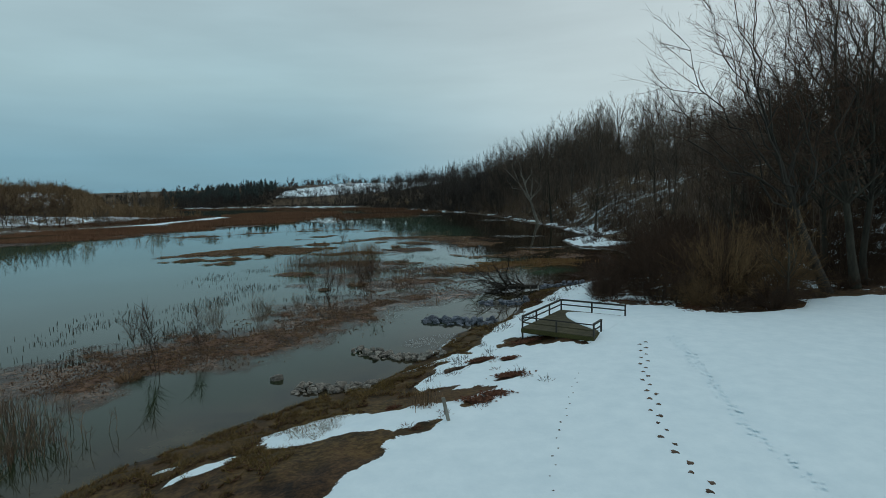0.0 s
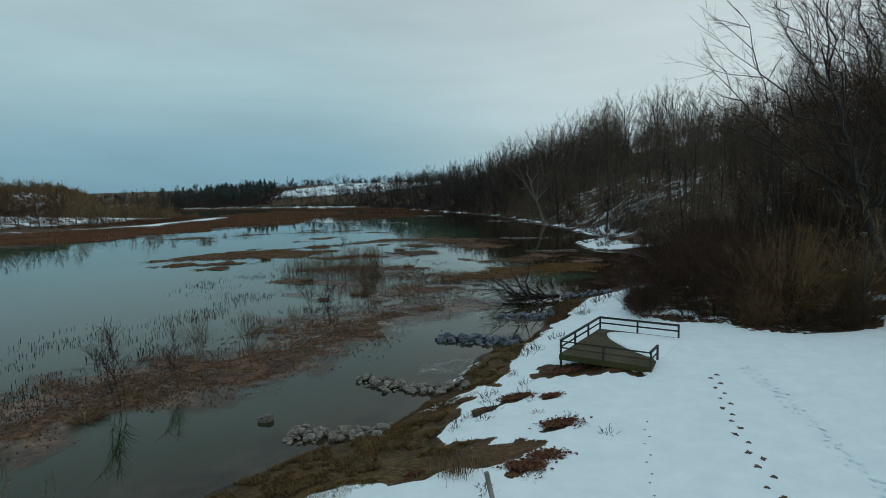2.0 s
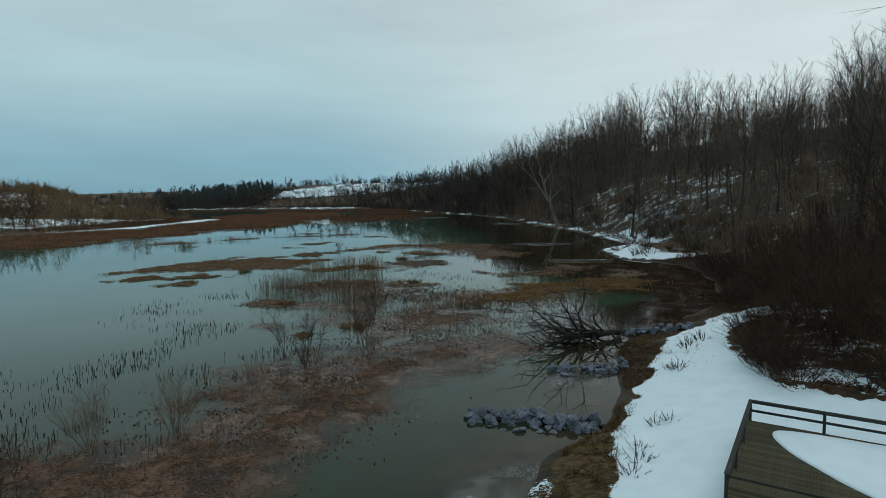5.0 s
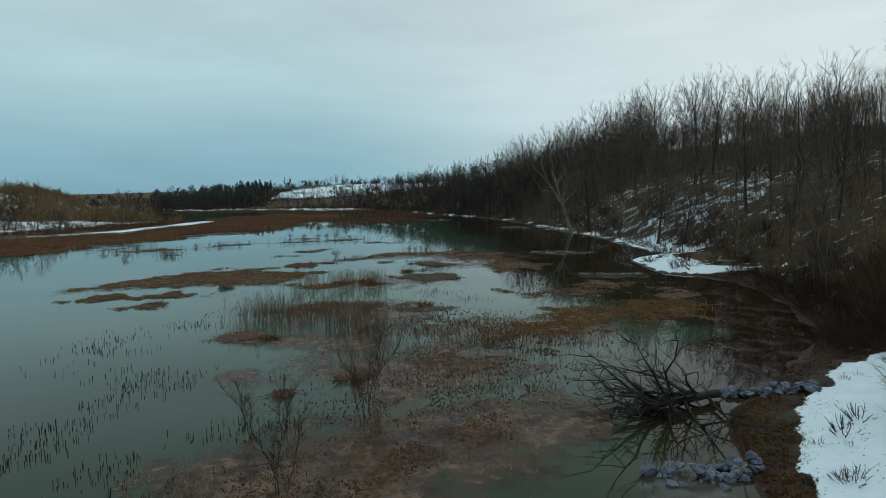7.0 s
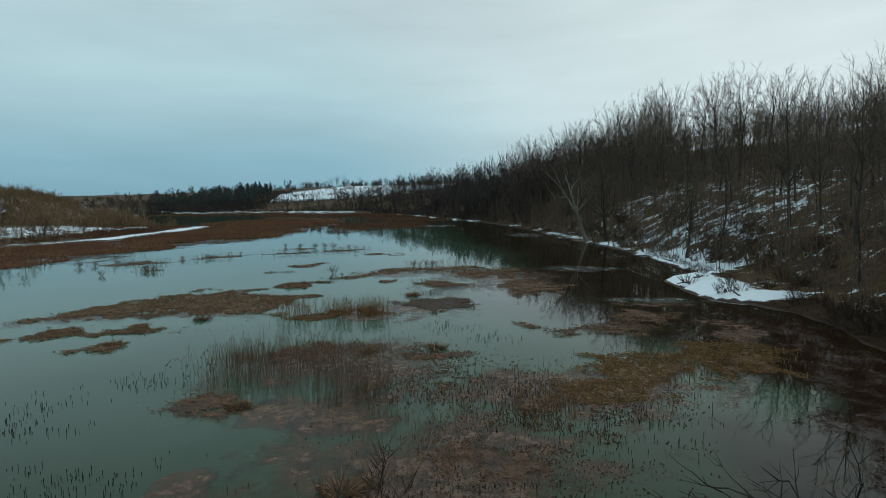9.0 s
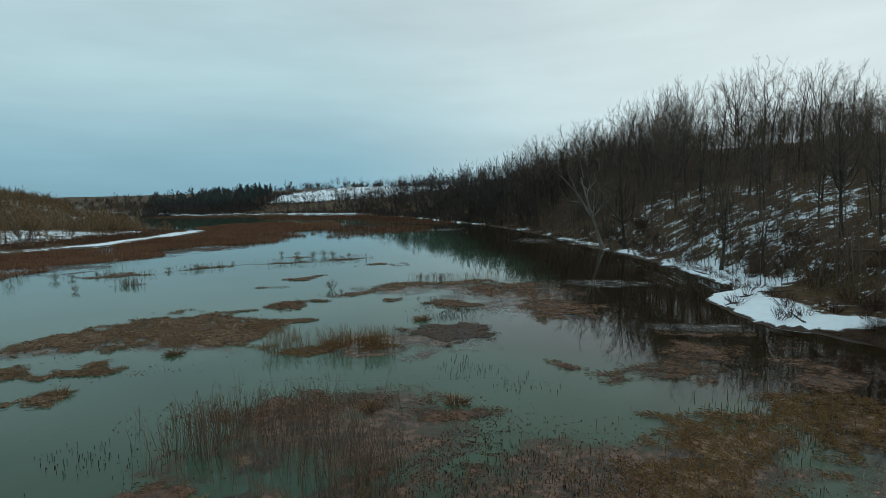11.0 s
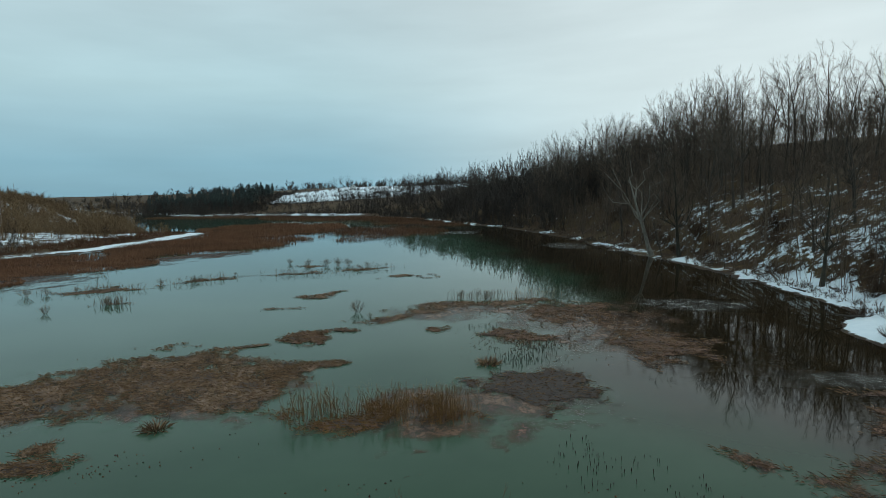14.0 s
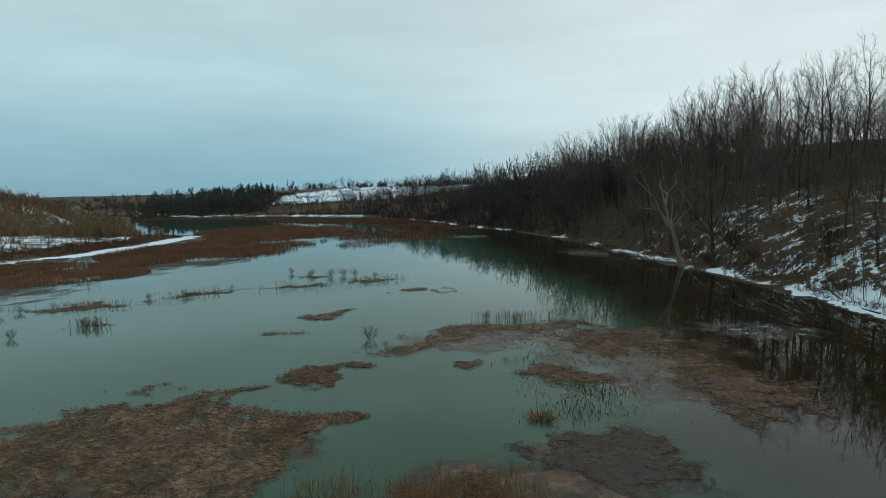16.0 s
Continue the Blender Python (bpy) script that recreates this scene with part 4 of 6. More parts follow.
def plant_far():
    rng = random.Random(21)
    ridge = []
    for _ in range(300):
        y = rng.uniform(285, 640)
        ridge.append((float(curve_x(HILL_FOOT, y)) + rng.random() ** 1.4 * 75, y))
    back = []
    for _ in range(420):
        y = rng.uniform(66, 340)
        back.append((float(curve_x(HILL_FOOT, y)) + 22 + 85 * rng.random() ** 0.8, y))
    edge = []
    for _ in range(100):
        y = rng.uniform(560, 700)
        edge.append((float(curve_x(RIGHT_SHORE, y)) + rng.uniform(6, 34), y))
    for _ in range(90):
        edge.append((rng.uniform(-190, 160), rng.uniform(860, 960)))
    far_woods("ridge_woods", "bare brown woods on the far wooded ridge", ridge, 61, (16, 24), r=0.05)
    scrub = []
    for _ in range(800):
        y = rng.uniform(285, 460)
        scrub.append((float(curve_x(HILL_FOOT, y)) + rng.random() * 70, y))
    fuzz("ridge_brush", "dense leafless brush under the ridge's trees", scrub, 79, 6, 16, FARWOOD, 0.11)
    far_woods("back_woods", "bare woods along the top of the hill", back, 62, (11, 17), TWIG, 11, 4, 4, r=0.022)
    left = [p for p in ((rng.uniform(-210, -112), rng.uniform(200, 330)) for _ in range(120)) if left_of(p) > 8][:46]
    grove = [tree_kind(71, "bare dark tree on the low snowy bank", BARK, BRUSH, height=13, radius=0.2, limbs=15, subs=7, twigs=6, clear=0.3, spread=0.3, twig_r=0.02),
             tree_kind(72, "slender bare tree on the low snowy bank", BARK, BRUSH, height=14, radius=0.16, limbs=13, subs=7, twigs=6, clear=0.36, spread=0.22, twig_r=0.02)]
    for k, (x, y, sc) in enumerate(GROVE):
        stand(grove[k % 3 == 2], x, y, sc * rng.uniform(0.85, 1.1), rng.uniform(0, 360))
    willow = bush_kind(73, "wide-spreading leafless willow on the low bank", BARK, "shrubs along the low bank", height=8.0, width=9.0, stems=16, twigs=26, r=0.045)
    stand(willow, WILLOW[0], WILLOW[1], 1.0, 40)
    far_woods("bank_trees", "bare brown small trees on the low left bank", left, 64, (10, 17), BRUSH_FAR, 13, 5, 4, 0.03)
    far = [(rng.uniform(-1500, -150), rng.uniform(900, 1350)) for _ in range(110)] + [(rng.uniform(-150, 700), rng.uniform(950, 1300)) for _ in range(60)]
    far_woods("horizon_woods", "bare woods on the far hills", far, 66, (14, 24), r=0.12, limbs=7, subs=3, twigs=2)
    fuzz("horizon_brush", "hazy brown woods along the horizon", [(rng.uniform(-1700, 500), rng.uniform(980, 1350)) for _ in range(520)], 69, 10, 22, FARWOOD, 0.6)
    hill = [p for p in ((rng.uniform(-520, -150), rng.uniform(215, 645)) for _ in range(5600)) if blob(p[0], p[1], -335, 430, 190, 215) > 0.0 and left_of(p) > 45]
    hill += [p for p in ((rng.uniform(-950, -130), rng.uniform(215, 1000)) for _ in range(3200)) if 85 < left_of(p) < 300]
    fuzz("brush_hill", "brown leafless brush covering the low hill", hill, 65, 5.0, 12.0, BRUSH_FAR, 0.12)
    fuzz("far_brush", "brown woods on the low hills beyond the lake", [(x, y) for x, y in ((rng.uniform(-1500, -230), rng.uniform(560, 1100)) for _ in range(800)) if left_of((x, y)) > 20 or float(curve_x(RIGHT_SHORE, y)) < x], 73, 7, 16, BRUSH_FAR, 0.24)
    fuzz("shore_thicket", "dark leafless thicket behind the far shore", [(rng.uniform(-330, -150), rng.uniform(690, 900)) for _ in range(420)], 82, 4, 10, FARWOOD, 0.16)
    spit = [p for p in ((rng.uniform(-330, -112), rng.uniform(325, 520)) for _ in range(2400)) if 5 < left_of(p) < 70]
    fuzz("spit_brush", "olive-brown brush on the low point of the bank", spit[:900], 80, 3.0, 8.5, BRUSH_FAR, 0.11)
    bank = [p for p in ((rng.uniform(-230, -96), rng.uniform(205, 400)) for _ in range(2400)) if 20 < left_of(p) < 85 and vnoise(p[0], p[1], 16, 2, 61) > 0.47]
    fuzz("bank_brush", "low brown brush along the left bank", bank, 67, 1.2, 4.2, BRUSH_FAR, 0.05)
    rust = [p for p in ((rng.uniform(-150, -96), rng.uniform(225, 350)) for _ in range(2600)) if 8.5 < left_of(p) < 27]
    fuzz("rust_brush", "rusty-brown low brush behind the snowy shore", rust, 81, 0.9, 2.6, BROWNREED, 0.05)
    crest = []
    for _ in range(3600):
        y = 60 + 330 * rng.random() ** 1.1
        start = float(np.interp(y, [60, 95, 180, 230], [20, 42, 38, 8]))
        crest.append((float(curve_x(HILL_FOOT, y)) + start + 75 * rng.random() ** 1.2, y))
    fuzz("hill_brush", "dark leafless brush under the hill's trees", crest, 70, 1.5, 5.0, TWIG, 0.04)
    for _ in range(95):
        x = rng.uniform(-160, 60)
        edge.append((x, float(np.interp(x, [-160, 60], [700, 610])) + rng.uniform(0, 60)))
    hedge = []
    for _ in range(520):
        x = rng.uniform(-185, 90)
        line = rng.choice((0, 0, 1, 2))
        hedge.append((x, (690, 742, 800)[line] - x * 0.35 + rng.gauss(0, 5 + 3 * line)))
    for _ in range(150):
        hedge.append((rng.gauss(-165, 10), rng.uniform(690, 900)))
    fuzz("field_hedges", "dark bare hedgerows across the far snowy field", hedge, 76, 1.5, 7.0, FARWOOD, 0.11)
    shore = []
    for _ in range(1100):
        y = 300 + 420 * rng.random() ** 0.6
        shore.append((float(curve_x(RIGHT_SHORE, y)) + (2 if y < 540 else 16) + 55 * rng.random() ** 2, y))
    far_woods("shore_trees", "thin bare trees along the far snowy shore", edge, 63, (10, 18), r=0.06, limbs=9, subs=3)
    fuzz("shore_brush", "dark brush along the far shore", shore, 68, 2.0, 6.5, FARWOOD, 0.09)
    near = []
    for _ in range(800):
        y = 50 + 300 * rng.random() ** 1.3
        near.append((float(curve_x(RIGHT_SHORE, y)) + 0.6 + 3.5 * rng.random(), y))
    fuzz("bank_twigs", "dark twiggy growth hanging over the bank", [p for p in near if vnoise(p[0], p[1], 9, 2, 33) > 0.47], 74, 0.8, 2.6, TWIG, 0.022)


plant_far()


def plant_pines():
    """Shaggy pines: each a bare trunk with uneven, drooping sprays."""
    rng = random.Random(33)
    s = Soup()
    for _ in range(200):
        x, y = rng.uniform(-310, -172), rng.uniform(715, 850)
        y = y + (-(x + 185)) * 0.25
        z, h = ground_z(x, y), rng.choice((14, 16, 17, 19, 20, 21, 23)) * rng.uniform(0.9, 1.08)
        s.tube([Vector((x, y, z - 0.5)), Vector((x, y, z + h))], [0.3, 0.08], 4, False)
        for _ in range(100):
            t = rng.uniform(0.3, 1.0)
            a = rng.uniform(0, 6.283)
            L = h * 0.20 * (1.04 - t) ** 0.6 * rng.uniform(0.4, 1.15) + 0.3
            p = Vector((x, y, z + h * t))
            tip = p + Vector((math.cos(a) * L, math.sin(a) * L, L * rng.uniform(-0.2, 0.35)))
            side = Vector((-math.sin(a), math.cos(a), 0)) * (L * 0.25 + 0.2)
            mid = p.lerp(tip, 0.65)
            b = len(s.v)
            s.v += [p, mid + side - Vector((0, 0, 0.25)), tip, mid - side - Vector((0, 0, 0.25)), mid + Vector((0, 0, 0.35 + 0.12 * L))]
            s.f += [(b, b + 1, b + 4), (b + 1, b + 2, b + 4), (b + 2, b + 3, b + 4), (b + 3, b, b + 4)]
    tagged(new("pine_woods", s.mesh("pine_woods", PINE_HAZY)), "dark evergreen pines beyond the far shore", "pines", kind="stuff")
    mixed = [(rng.uniform(-330, -165), rng.uniform(690, 740)) for _ in range(150)] + [(rng.uniform(-420, -300), rng.uniform(760, 900)) for _ in range(70)]
    mixed = [(x, y - (x + 185) * 0.25) for x, y in mixed]
    far_woods("mixed_woods", "bare grey trees among and beside the pines", mixed, 78, (11, 20), r=0.09, limbs=9, subs=4, twigs=3)


plant_pines()


# ---- marsh ----
def mat_island(name, label, ellipses, step, dense, seed, material=LITTER, straw=1.0, straw_mat=STRAW, lump=0.10, size=1.0):
    """A floating mat of sodden litter with loose straw on it."""
    e = np.array(ellipses, float)
    reach = e[:, 2:4].max(1) * 1.3 + 2.5
    x0, x1, y0, y1 = (e[:, 0] - reach).min(), (e[:, 0] + reach).max(), (e[:, 1] - reach).min(), (e[:, 1] + reach).max()
    xs, ys = np.arange(x0, x1, step), np.arange(y0, y1, step)
    X, Y = np.meshgrid(xs, ys, indexing="ij")
    wx = X + (vnoise(X, Y, 5, 3, seed + 20) - 0.5) * 7 + (vnoise(X, Y, 1.4, 2, seed + 21) - 0.5) * 2.2
    wy = Y + (vnoise(X, Y, 5, 3, seed + 22) - 0.5) * 7 + (vnoise(X, Y, 1.4, 2, seed + 23) - 0.5) * 2.2
    m = np.max([blob(wx, wy, *row) for row in e], axis=0)
    edge = smooth(-0.35, 0.75, m)
    n1, n2 = vnoise(X, Y, 1.6, 4, seed), vnoise(X, Y, 5, 3, seed + 3)
    h = (n1 * 0.6 + n2 * 0.4 - 0.5) * 2.4 + (edge - 1 + dense)
    cover = np.where(m < -0.3, -1, np.clip(h + 0.1, -1, 1))
    Z = (0.012 if lump else 0.003) + 0.0011 * (seed % 7) + np.clip(h - 0.1, 0, 1.2) * lump
    keep = (cover[:-1, :-1] > -0.3) | (cover[1:, :-1] > -0.3) | (cover[1:, 1:] > -0.3) | (cover[:-1, 1:] > -0.3)
    faces = grid_faces(len(xs), len(ys))[keep.ravel()]
    used = np.unique(faces)
    index = np.full(X.size, -1)
    index[used] = np.arange(len(used))
    V = np.stack([X.ravel(), Y.ravel(), Z.ravel()], 1)[used]
    cover = cover.ravel()[used]
    ob = new(name, mesh_of(name, V.tolist(), index[faces].tolist(), material, True, {"cover": cover}))
    tagged(ob, label, "marsh mat", "floating marsh mats", "stuff")
    rng = np.random.RandomState(seed + 100)
    tops = V[cover > 0.25]
    n = int(min(len(tops) * straw * 3.0, 16000))
    if n and len(tops):
        s = Soup()
        grain = rng.uniform(0, math.pi)
        for k in rng.randint(0, len(tops), n):
            x, y, z = tops[k] + rng.uniform(-step, step, 3) * (1, 1, 0)
            a, L, w = grain + float(vnoise(x, y, 3.0, 2, seed)) * 5 + rng.normal(0, 0.8), rng.uniform(0.15, 0.6) * size, rng.uniform(0.008, 0.020) * size
            dx, dy, lift = math.cos(a) * L, math.sin(a) * L, rng.uniform(0.0, 0.12)
            b = len(s.v)
            z = z + 0.01
            s.v += [(x - dy / L * w, y + dx / L * w, z), (x + dy / L * w, y - dx / L * w, z), (x + dx, y + dy, z + lift), (x + dx * 0.4, y + dy * 0.4, z + 0.035 + lift * 0.6)]
            s.f += [(b, b + 1, b + 3), (b + 1, b + 2, b + 3), (b + 2, b, b + 3)]
        part("straw", s.mesh("straw", straw_mat), ob, "broken dry reed straw")


MATS = [
    ("reed_mat", "sodden brown reed litter floating near the beach", [(-15.5, 19.5, 4.5, 2.6, 28), (-11, 23, 5.5, 3.6, 28), (-5.5, 29, 7, 3, 38), (-0.5, 35.5, 5.5, 3, 40), (-11, 30, 2.5, 3, 0), (-14, 26, 5, 3, 28)], 0.22, 0.60, 1, LITTER, 0.5, STRAW, 0.07, 0.55),
    ("reed_mat", "broken brown reed litter on open water", [(-2, 39, 6, 2.8, 28), (5, 44.5, 6, 2.3, 28), (2, 37, 3, 2, 0)], 0.22, 0.52, 2, LITTER, 0.5, STRAW, 0.07, 0.55),
    ("reed_mat", "small round tussock of brown reed litter", [(0.5, 55.8, 1.3, 0.9, 0), (-4.3, 53.8, 1.2, 0.6, 10)], 0.25, 0.97, 3, LITTER, 1, STRAW),
    ("reed_mat", "brown reed litter among standing stalks", [(7, 57, 6, 2.6, 0), (14.5, 66, 5, 2.6, 20), (4.5, 70, 3, 1.6, 0)], 0.3, 0.52, 4, LITTER, 0.5, STRAW, 0.07, 0.7),
    ("reed_mat", "brown litter mat round the bare thicket", [(-9.5, 69, 3, 2.5, 0), (-5, 80, 8, 4, 10), (4.5, 80, 3.5, 2.6, 0)], 0.3, 0.60, 5, LITTER, 0.6, STRAW, 0.07, 0.7),
    ("sedge_mat", "golden-brown sedge mat in dark shallows", [(27, 74, 8.5, 5.2, 8), (18, 70, 6, 4.5, 20)], 0.35, 0.74, 6, STRAWBED, 1.6, SEDGE),
    ("reed_mat", "large straw-coloured mat of flattened reeds", [(-24, 109, 10.5, 7.8, -12), (-33, 103, 7, 4.5, 25), (-17, 105, 4, 4, 0)], 0.3, 0.92, 7, STRAWBED, 1.0, STRAW, 0.10, 0.9),
    ("reed_mat", "small straw mat beside the large one", [(-11.5, 111, 2.8, 2.0, 20), (-26, 92, 5, 1.0, 8), (-33, 92, 4, 3, 20), (-26, 86, 2.2, 1.2, 0)], 0.3, 0.73, 8, STRAWBED, 1.5, STRAW),
    ("reed_mat", "narrow brown litter bar across the water", [(-6, 129.5, 5.5, 2.5, 32), (2.5, 136.5, 7.5, 3, 12), (12, 138.5, 6.5, 4, 0)], 0.4, 0.74, 9, STRAWBED, 0.9, STRAW),
    ("reed_mat", "wide brown litter mat in dark shallows", [(20, 128, 7, 9, 10), (22, 114, 6.0, 8, -10), (10, 119, 4, 2.5, 0), (27, 112, 4, 5, 0)], 0.35, 0.7, 10, LITTER, 0.6, STRAW),
    ("muck_mound", "grey-brown muck mound ringed with straw", [(7.2, 101.8, 4.2, 4.6, -20)], 0.3, 0.95, 11, MUCK, 0.35, STRAW),
    ("reed_mat", "little brown litter patches in open water", [(-17.5, 118.5, 2.6, 0.9, 35), (-13.5, 121.5, 2, 1.0, 10), (-10, 123.2, 1.8, 1.0, 0), (1, 122.3, 2.2, 1.4, 0)], 0.3, 0.92, 12, LITTER, 0.8, STRAW),
    ("reed_mat", "thin straw bar lying in open water", [(-16.5, 149.5, 3.4, 0.9, 42), (-3, 169, 5.2, 1.0, -8), (-19, 140, 2.4, 0.5, 5)], 0.35, 0.92, 13, STRAWBED, 0.8, STRAW),
    ("reed_mat", "string of low brown tussocks across the lake", [(-55, 161.5, 11, 2.2, 8), (-41, 171, 8, 2.2, 38), (-25, 176.5, 9, 2.2, 2), (-11, 182, 8, 2.0, 22), (-47.5, 146.8, 4, 2.0, 0), (-23, 190, 8, 1.6, 10)], 0.4, 0.56, 14, LITTER, 0.7, STRAW),
    ("reed_mat", "straggling brown litter in dark shallows", [(18, 88.5, 4.2, 1.2, -28), (35, 96.5, 6, 1.4, -15), (24, 85, 7, 3, 10), (32, 90, 5, 3, 0)], 0.35, 0.66, 15, LITTER, 0.7, STRAW),
    ("reed_mat", "low brown litter with bare stems", [(-6, 98, 5.5, 3.0, 0), (1, 97, 3, 2.6, 0)], 0.32, 0.73, 16, LITTER, 1.0, SEDGE),
    ("reed_mat", "litter shelf trailing along the cove", [(36, 84, 4, 7, 0), (40, 92, 3, 4, 0)], 0.45, 0.58, 17, LITTER, 0.5, STRAW),
]
for film in (("sunken_litter", "pinkish-brown drowned litter under thin water", [(-6, 30, 12, 6, 38), (-14, 22, 8, 5, 28), (-10, 26, 9, 5, 30), (3, 43, 11, 5, 28)], 0.6, 1.3, 31),
             ("sunken_litter", "pinkish-brown drowned litter among stalks", [(6, 57, 11, 6, 0), (14, 68.5, 9, 5, 15), (-3, 77, 9, 6.5, 5), (-2, 66, 5, 3, 0), (6, 47, 7, 4, 10), (9, 58, 7, 4, 0), (20, 68, 6, 4, 10)], 0.6, 1.1, 32),
             ("sunken_litter", "pinkish-brown drowned litter in dark shallows", [(20, 123, 11, 15, 8), (6, 134, 12, 6, 15), (-20, 100, 7, 3, 0), (7, 101, 7, 7, 0), (-2, 98, 9, 4, 0)], 0.6, 0.85, 33),
             ("sunken_litter", "greyish drowned litter round the straw mat", [(-25, 107, 13, 8, -12), (-34, 101, 9, 5, 25), (-14, 107, 6, 4, 0)], 0.6, 0.75, 34)):
    mat_island(*film, FILM, 0.0, STRAW, 0.0)
mat_island("sunken_reeds", "rust-brown drowned reeds in the bank's shallows", [(-112, 206, 32, 14, 30), (-80, 205, 22, 14, 32), (-94, 172, 24, 19, 20), (-104, 154, 16, 18, 0), (-60, 222, 14, 8, 25)], 1.6, 1.1, 35, RUSTLITTER, 0.0, STRAW, 0.0)
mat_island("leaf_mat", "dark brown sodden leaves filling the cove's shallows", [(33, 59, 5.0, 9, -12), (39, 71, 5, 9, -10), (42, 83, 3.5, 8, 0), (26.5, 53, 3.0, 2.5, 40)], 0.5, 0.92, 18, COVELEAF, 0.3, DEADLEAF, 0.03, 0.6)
for mat in MATS:
    mat_island(*mat)


def reed_bed(name, label, ellipses, seed, count, tall):
    """A bed of brown standing reeds: many tapering clumps on a muddy mat."""
    mat_island(name, label, ellipses, 2.2, 0.95, seed, RUSTFILM, 0, lump=0.04)
    rng = np.random.RandomState(seed)
    s = Soup()
    e = np.array(ellipses, float)
    w = (e[:, 2] * e[:, 3]) / (e[:, 2] * e[:, 3]).sum()
    pick = rng.choice(len(e), count, p=w)
    r, q = np.sqrt(rng.rand(count)) * 1.08, rng.rand(count) * 6.283
    u, v, turn = np.cos(q) * r * e[pick, 2], np.sin(q) * r * e[pick, 3], np.radians(e[pick, 4])
    X, Y = e[pick, 0] + u * np.cos(turn) - v * np.sin(turn), e[pick, 1] + u * np.sin(turn) + v * np.cos(turn)
    noise = vnoise(X, Y, 16, 3, seed)
    for n in range(count):
        x, y, q = X[n], Y[n], rng.rand() * 6.283
        if noise[n] < 0.34 + 0.16 * rng.rand():
            continue
        h = tall * rng.uniform(0.35, 1.15) * (0.4 + 1.1 * noise[n])
        for _ in range(2):
            s.spike(Vector((x, y, -0.05)), Vector((x + rng.normal(0, 0.3), y + rng.normal(0, 0.3), h * rng.uniform(0.6, 1.0))), 0.05)
    tagged(new("standing_reeds", s.mesh("standing_reeds", BROWNREED)), "rusty-brown standing dead reeds in shallow water", "reeds", kind="stuff")


reed_bed("reed_flat", "rusty-brown trampled reeds below the bank", [(-88, 262, 12, 24, 0), (-88, 305, 14, 42, 0), (-96, 345, 20, 16, 0), (-108, 219, 24, 9, 30)], 75, 26000, 1.0)
reed_bed("reed_flat", "rusty-brown reed flat along the far bank", [(-66, 243, 24, 13, 30), (-62, 290, 25, 48, 0), (-72, 370, 36, 52, 10), (-106, 212, 28, 9, 30), (-84, 214, 14, 8, 32)], 71, 46000, 1.8)
reed_bed("reed_flat", "thin brown reeds in the shallows below the bank", [(-108, 198, 26, 10, 30), (-82, 198, 18, 11, 32), (-97, 168, 19, 15, 20)], 76, 20000, 0.8)
reed_bed("reed_flat", "rusty-brown reed flat in mid-lake", [(-12, 325, 26, 42, 15), (8, 400, 26, 45, 20), (-20, 275, 9, 12, 0), (-55, 505, 80, 34, -42), (-170, 600, 80, 24, -20)], 72, 30000, 1.6)


def stub_field(spots, count, seed, low=0.07, high=0.30, r=0.022, name="cattail_stubs", label="dark broken cattail stalks standing in water", material=STUB):
    rng = np.random.RandomState(seed)
    s = Soup()
    e = np.array(spots, float)
    w = e[:, 2] * e[:, 3] * e[:, 5]
    w = w / w.sum()
    for _ in range(count):
        cx, cy, a, b, turn, _d = e[rng.choice(len(e), p=w)]
        u, v = np.clip(rng.normal(0, 0.5, 2), -1.2, 1.2) * (a, b)
        c, d = math.cos(radians(turn)), math.sin(radians(turn))
        x, y = cx + u * c - v * d, cy + u * d + v * c
        if vnoise(x, y, 3.5, 2, seed) < 0.42:
            continue
        h = rng.uniform(low, high)
        t = Vector((x + rng.normal(0, 0.05) * h, y + rng.normal(0, 0.05) * h, h))
        q = r * rng.uniform(0.6, 1.15)
        s.tube([Vector((x, y, -0.05)), Vector((x, y, 0)).lerp(t, 0.45), t], [q * 0.7, q, q * 0.8], 3)
    tagged(new(name, s.mesh(name, material)), label, "cattails", "dead cattails in the marsh", "stuff")


stub_field([(-20, 30, 4, 7, 10, 0.9), (-22, 40, 4, 7, 0, 0.7), (-17, 24, 3, 4, 0, 0.9), (-13, 33, 5, 5, 0, 1), (-14, 42, 4, 8, 10, 1), (-8, 45, 6, 5, 0, 1), (-3, 47, 5, 4, 0, 1), (-15, 50, 3, 7, 0, 1.2), (-16, 63, 3, 6, 0, 0.7)], 2200, 81)
stub_field([(-3.5, 52, 4, 5, 0, 1), (6, 55, 6, 4, 0, 1), (7, 69, 7, 6, 0, 1.3), (14, 62, 7, 5, 0, 1), (-12, 57, 4, 4, 0, 0.8), (11, 51, 4, 4, 0, 0.8)], 2200, 82)
stub_field([(-16, 74, 4, 3, 0, 0.8), (-21, 66, 3, 6, 0, 0.8), (9, 90, 5, 3, 0, 0.7), (8, 110, 4, 3, 0, 1.5), (11, 114, 3, 4, 0, 1.6), (7, 124, 4, 2, 0, 0.7), (12, 84, 3, 3, 0, 0.6)], 1000, 83)
stub_field([(-7, 31, 8, 4, 38, 1), (0, 37, 5, 3, 40, 1), (3, 44, 7, 4, 20, 0.8)], 420, 84, 0.1, 0.35, 0.03, "litter_stubs", "short brown reed stubs in the litter", REED)
stub_field([(27, 74, 9, 5, 8, 1.2), (15, 68, 8, 6, 10, 1)], 900, 85, 0.15, 0.55, 0.035, "sedge_stalks", "short golden-brown sedge stalks", SEDGE)


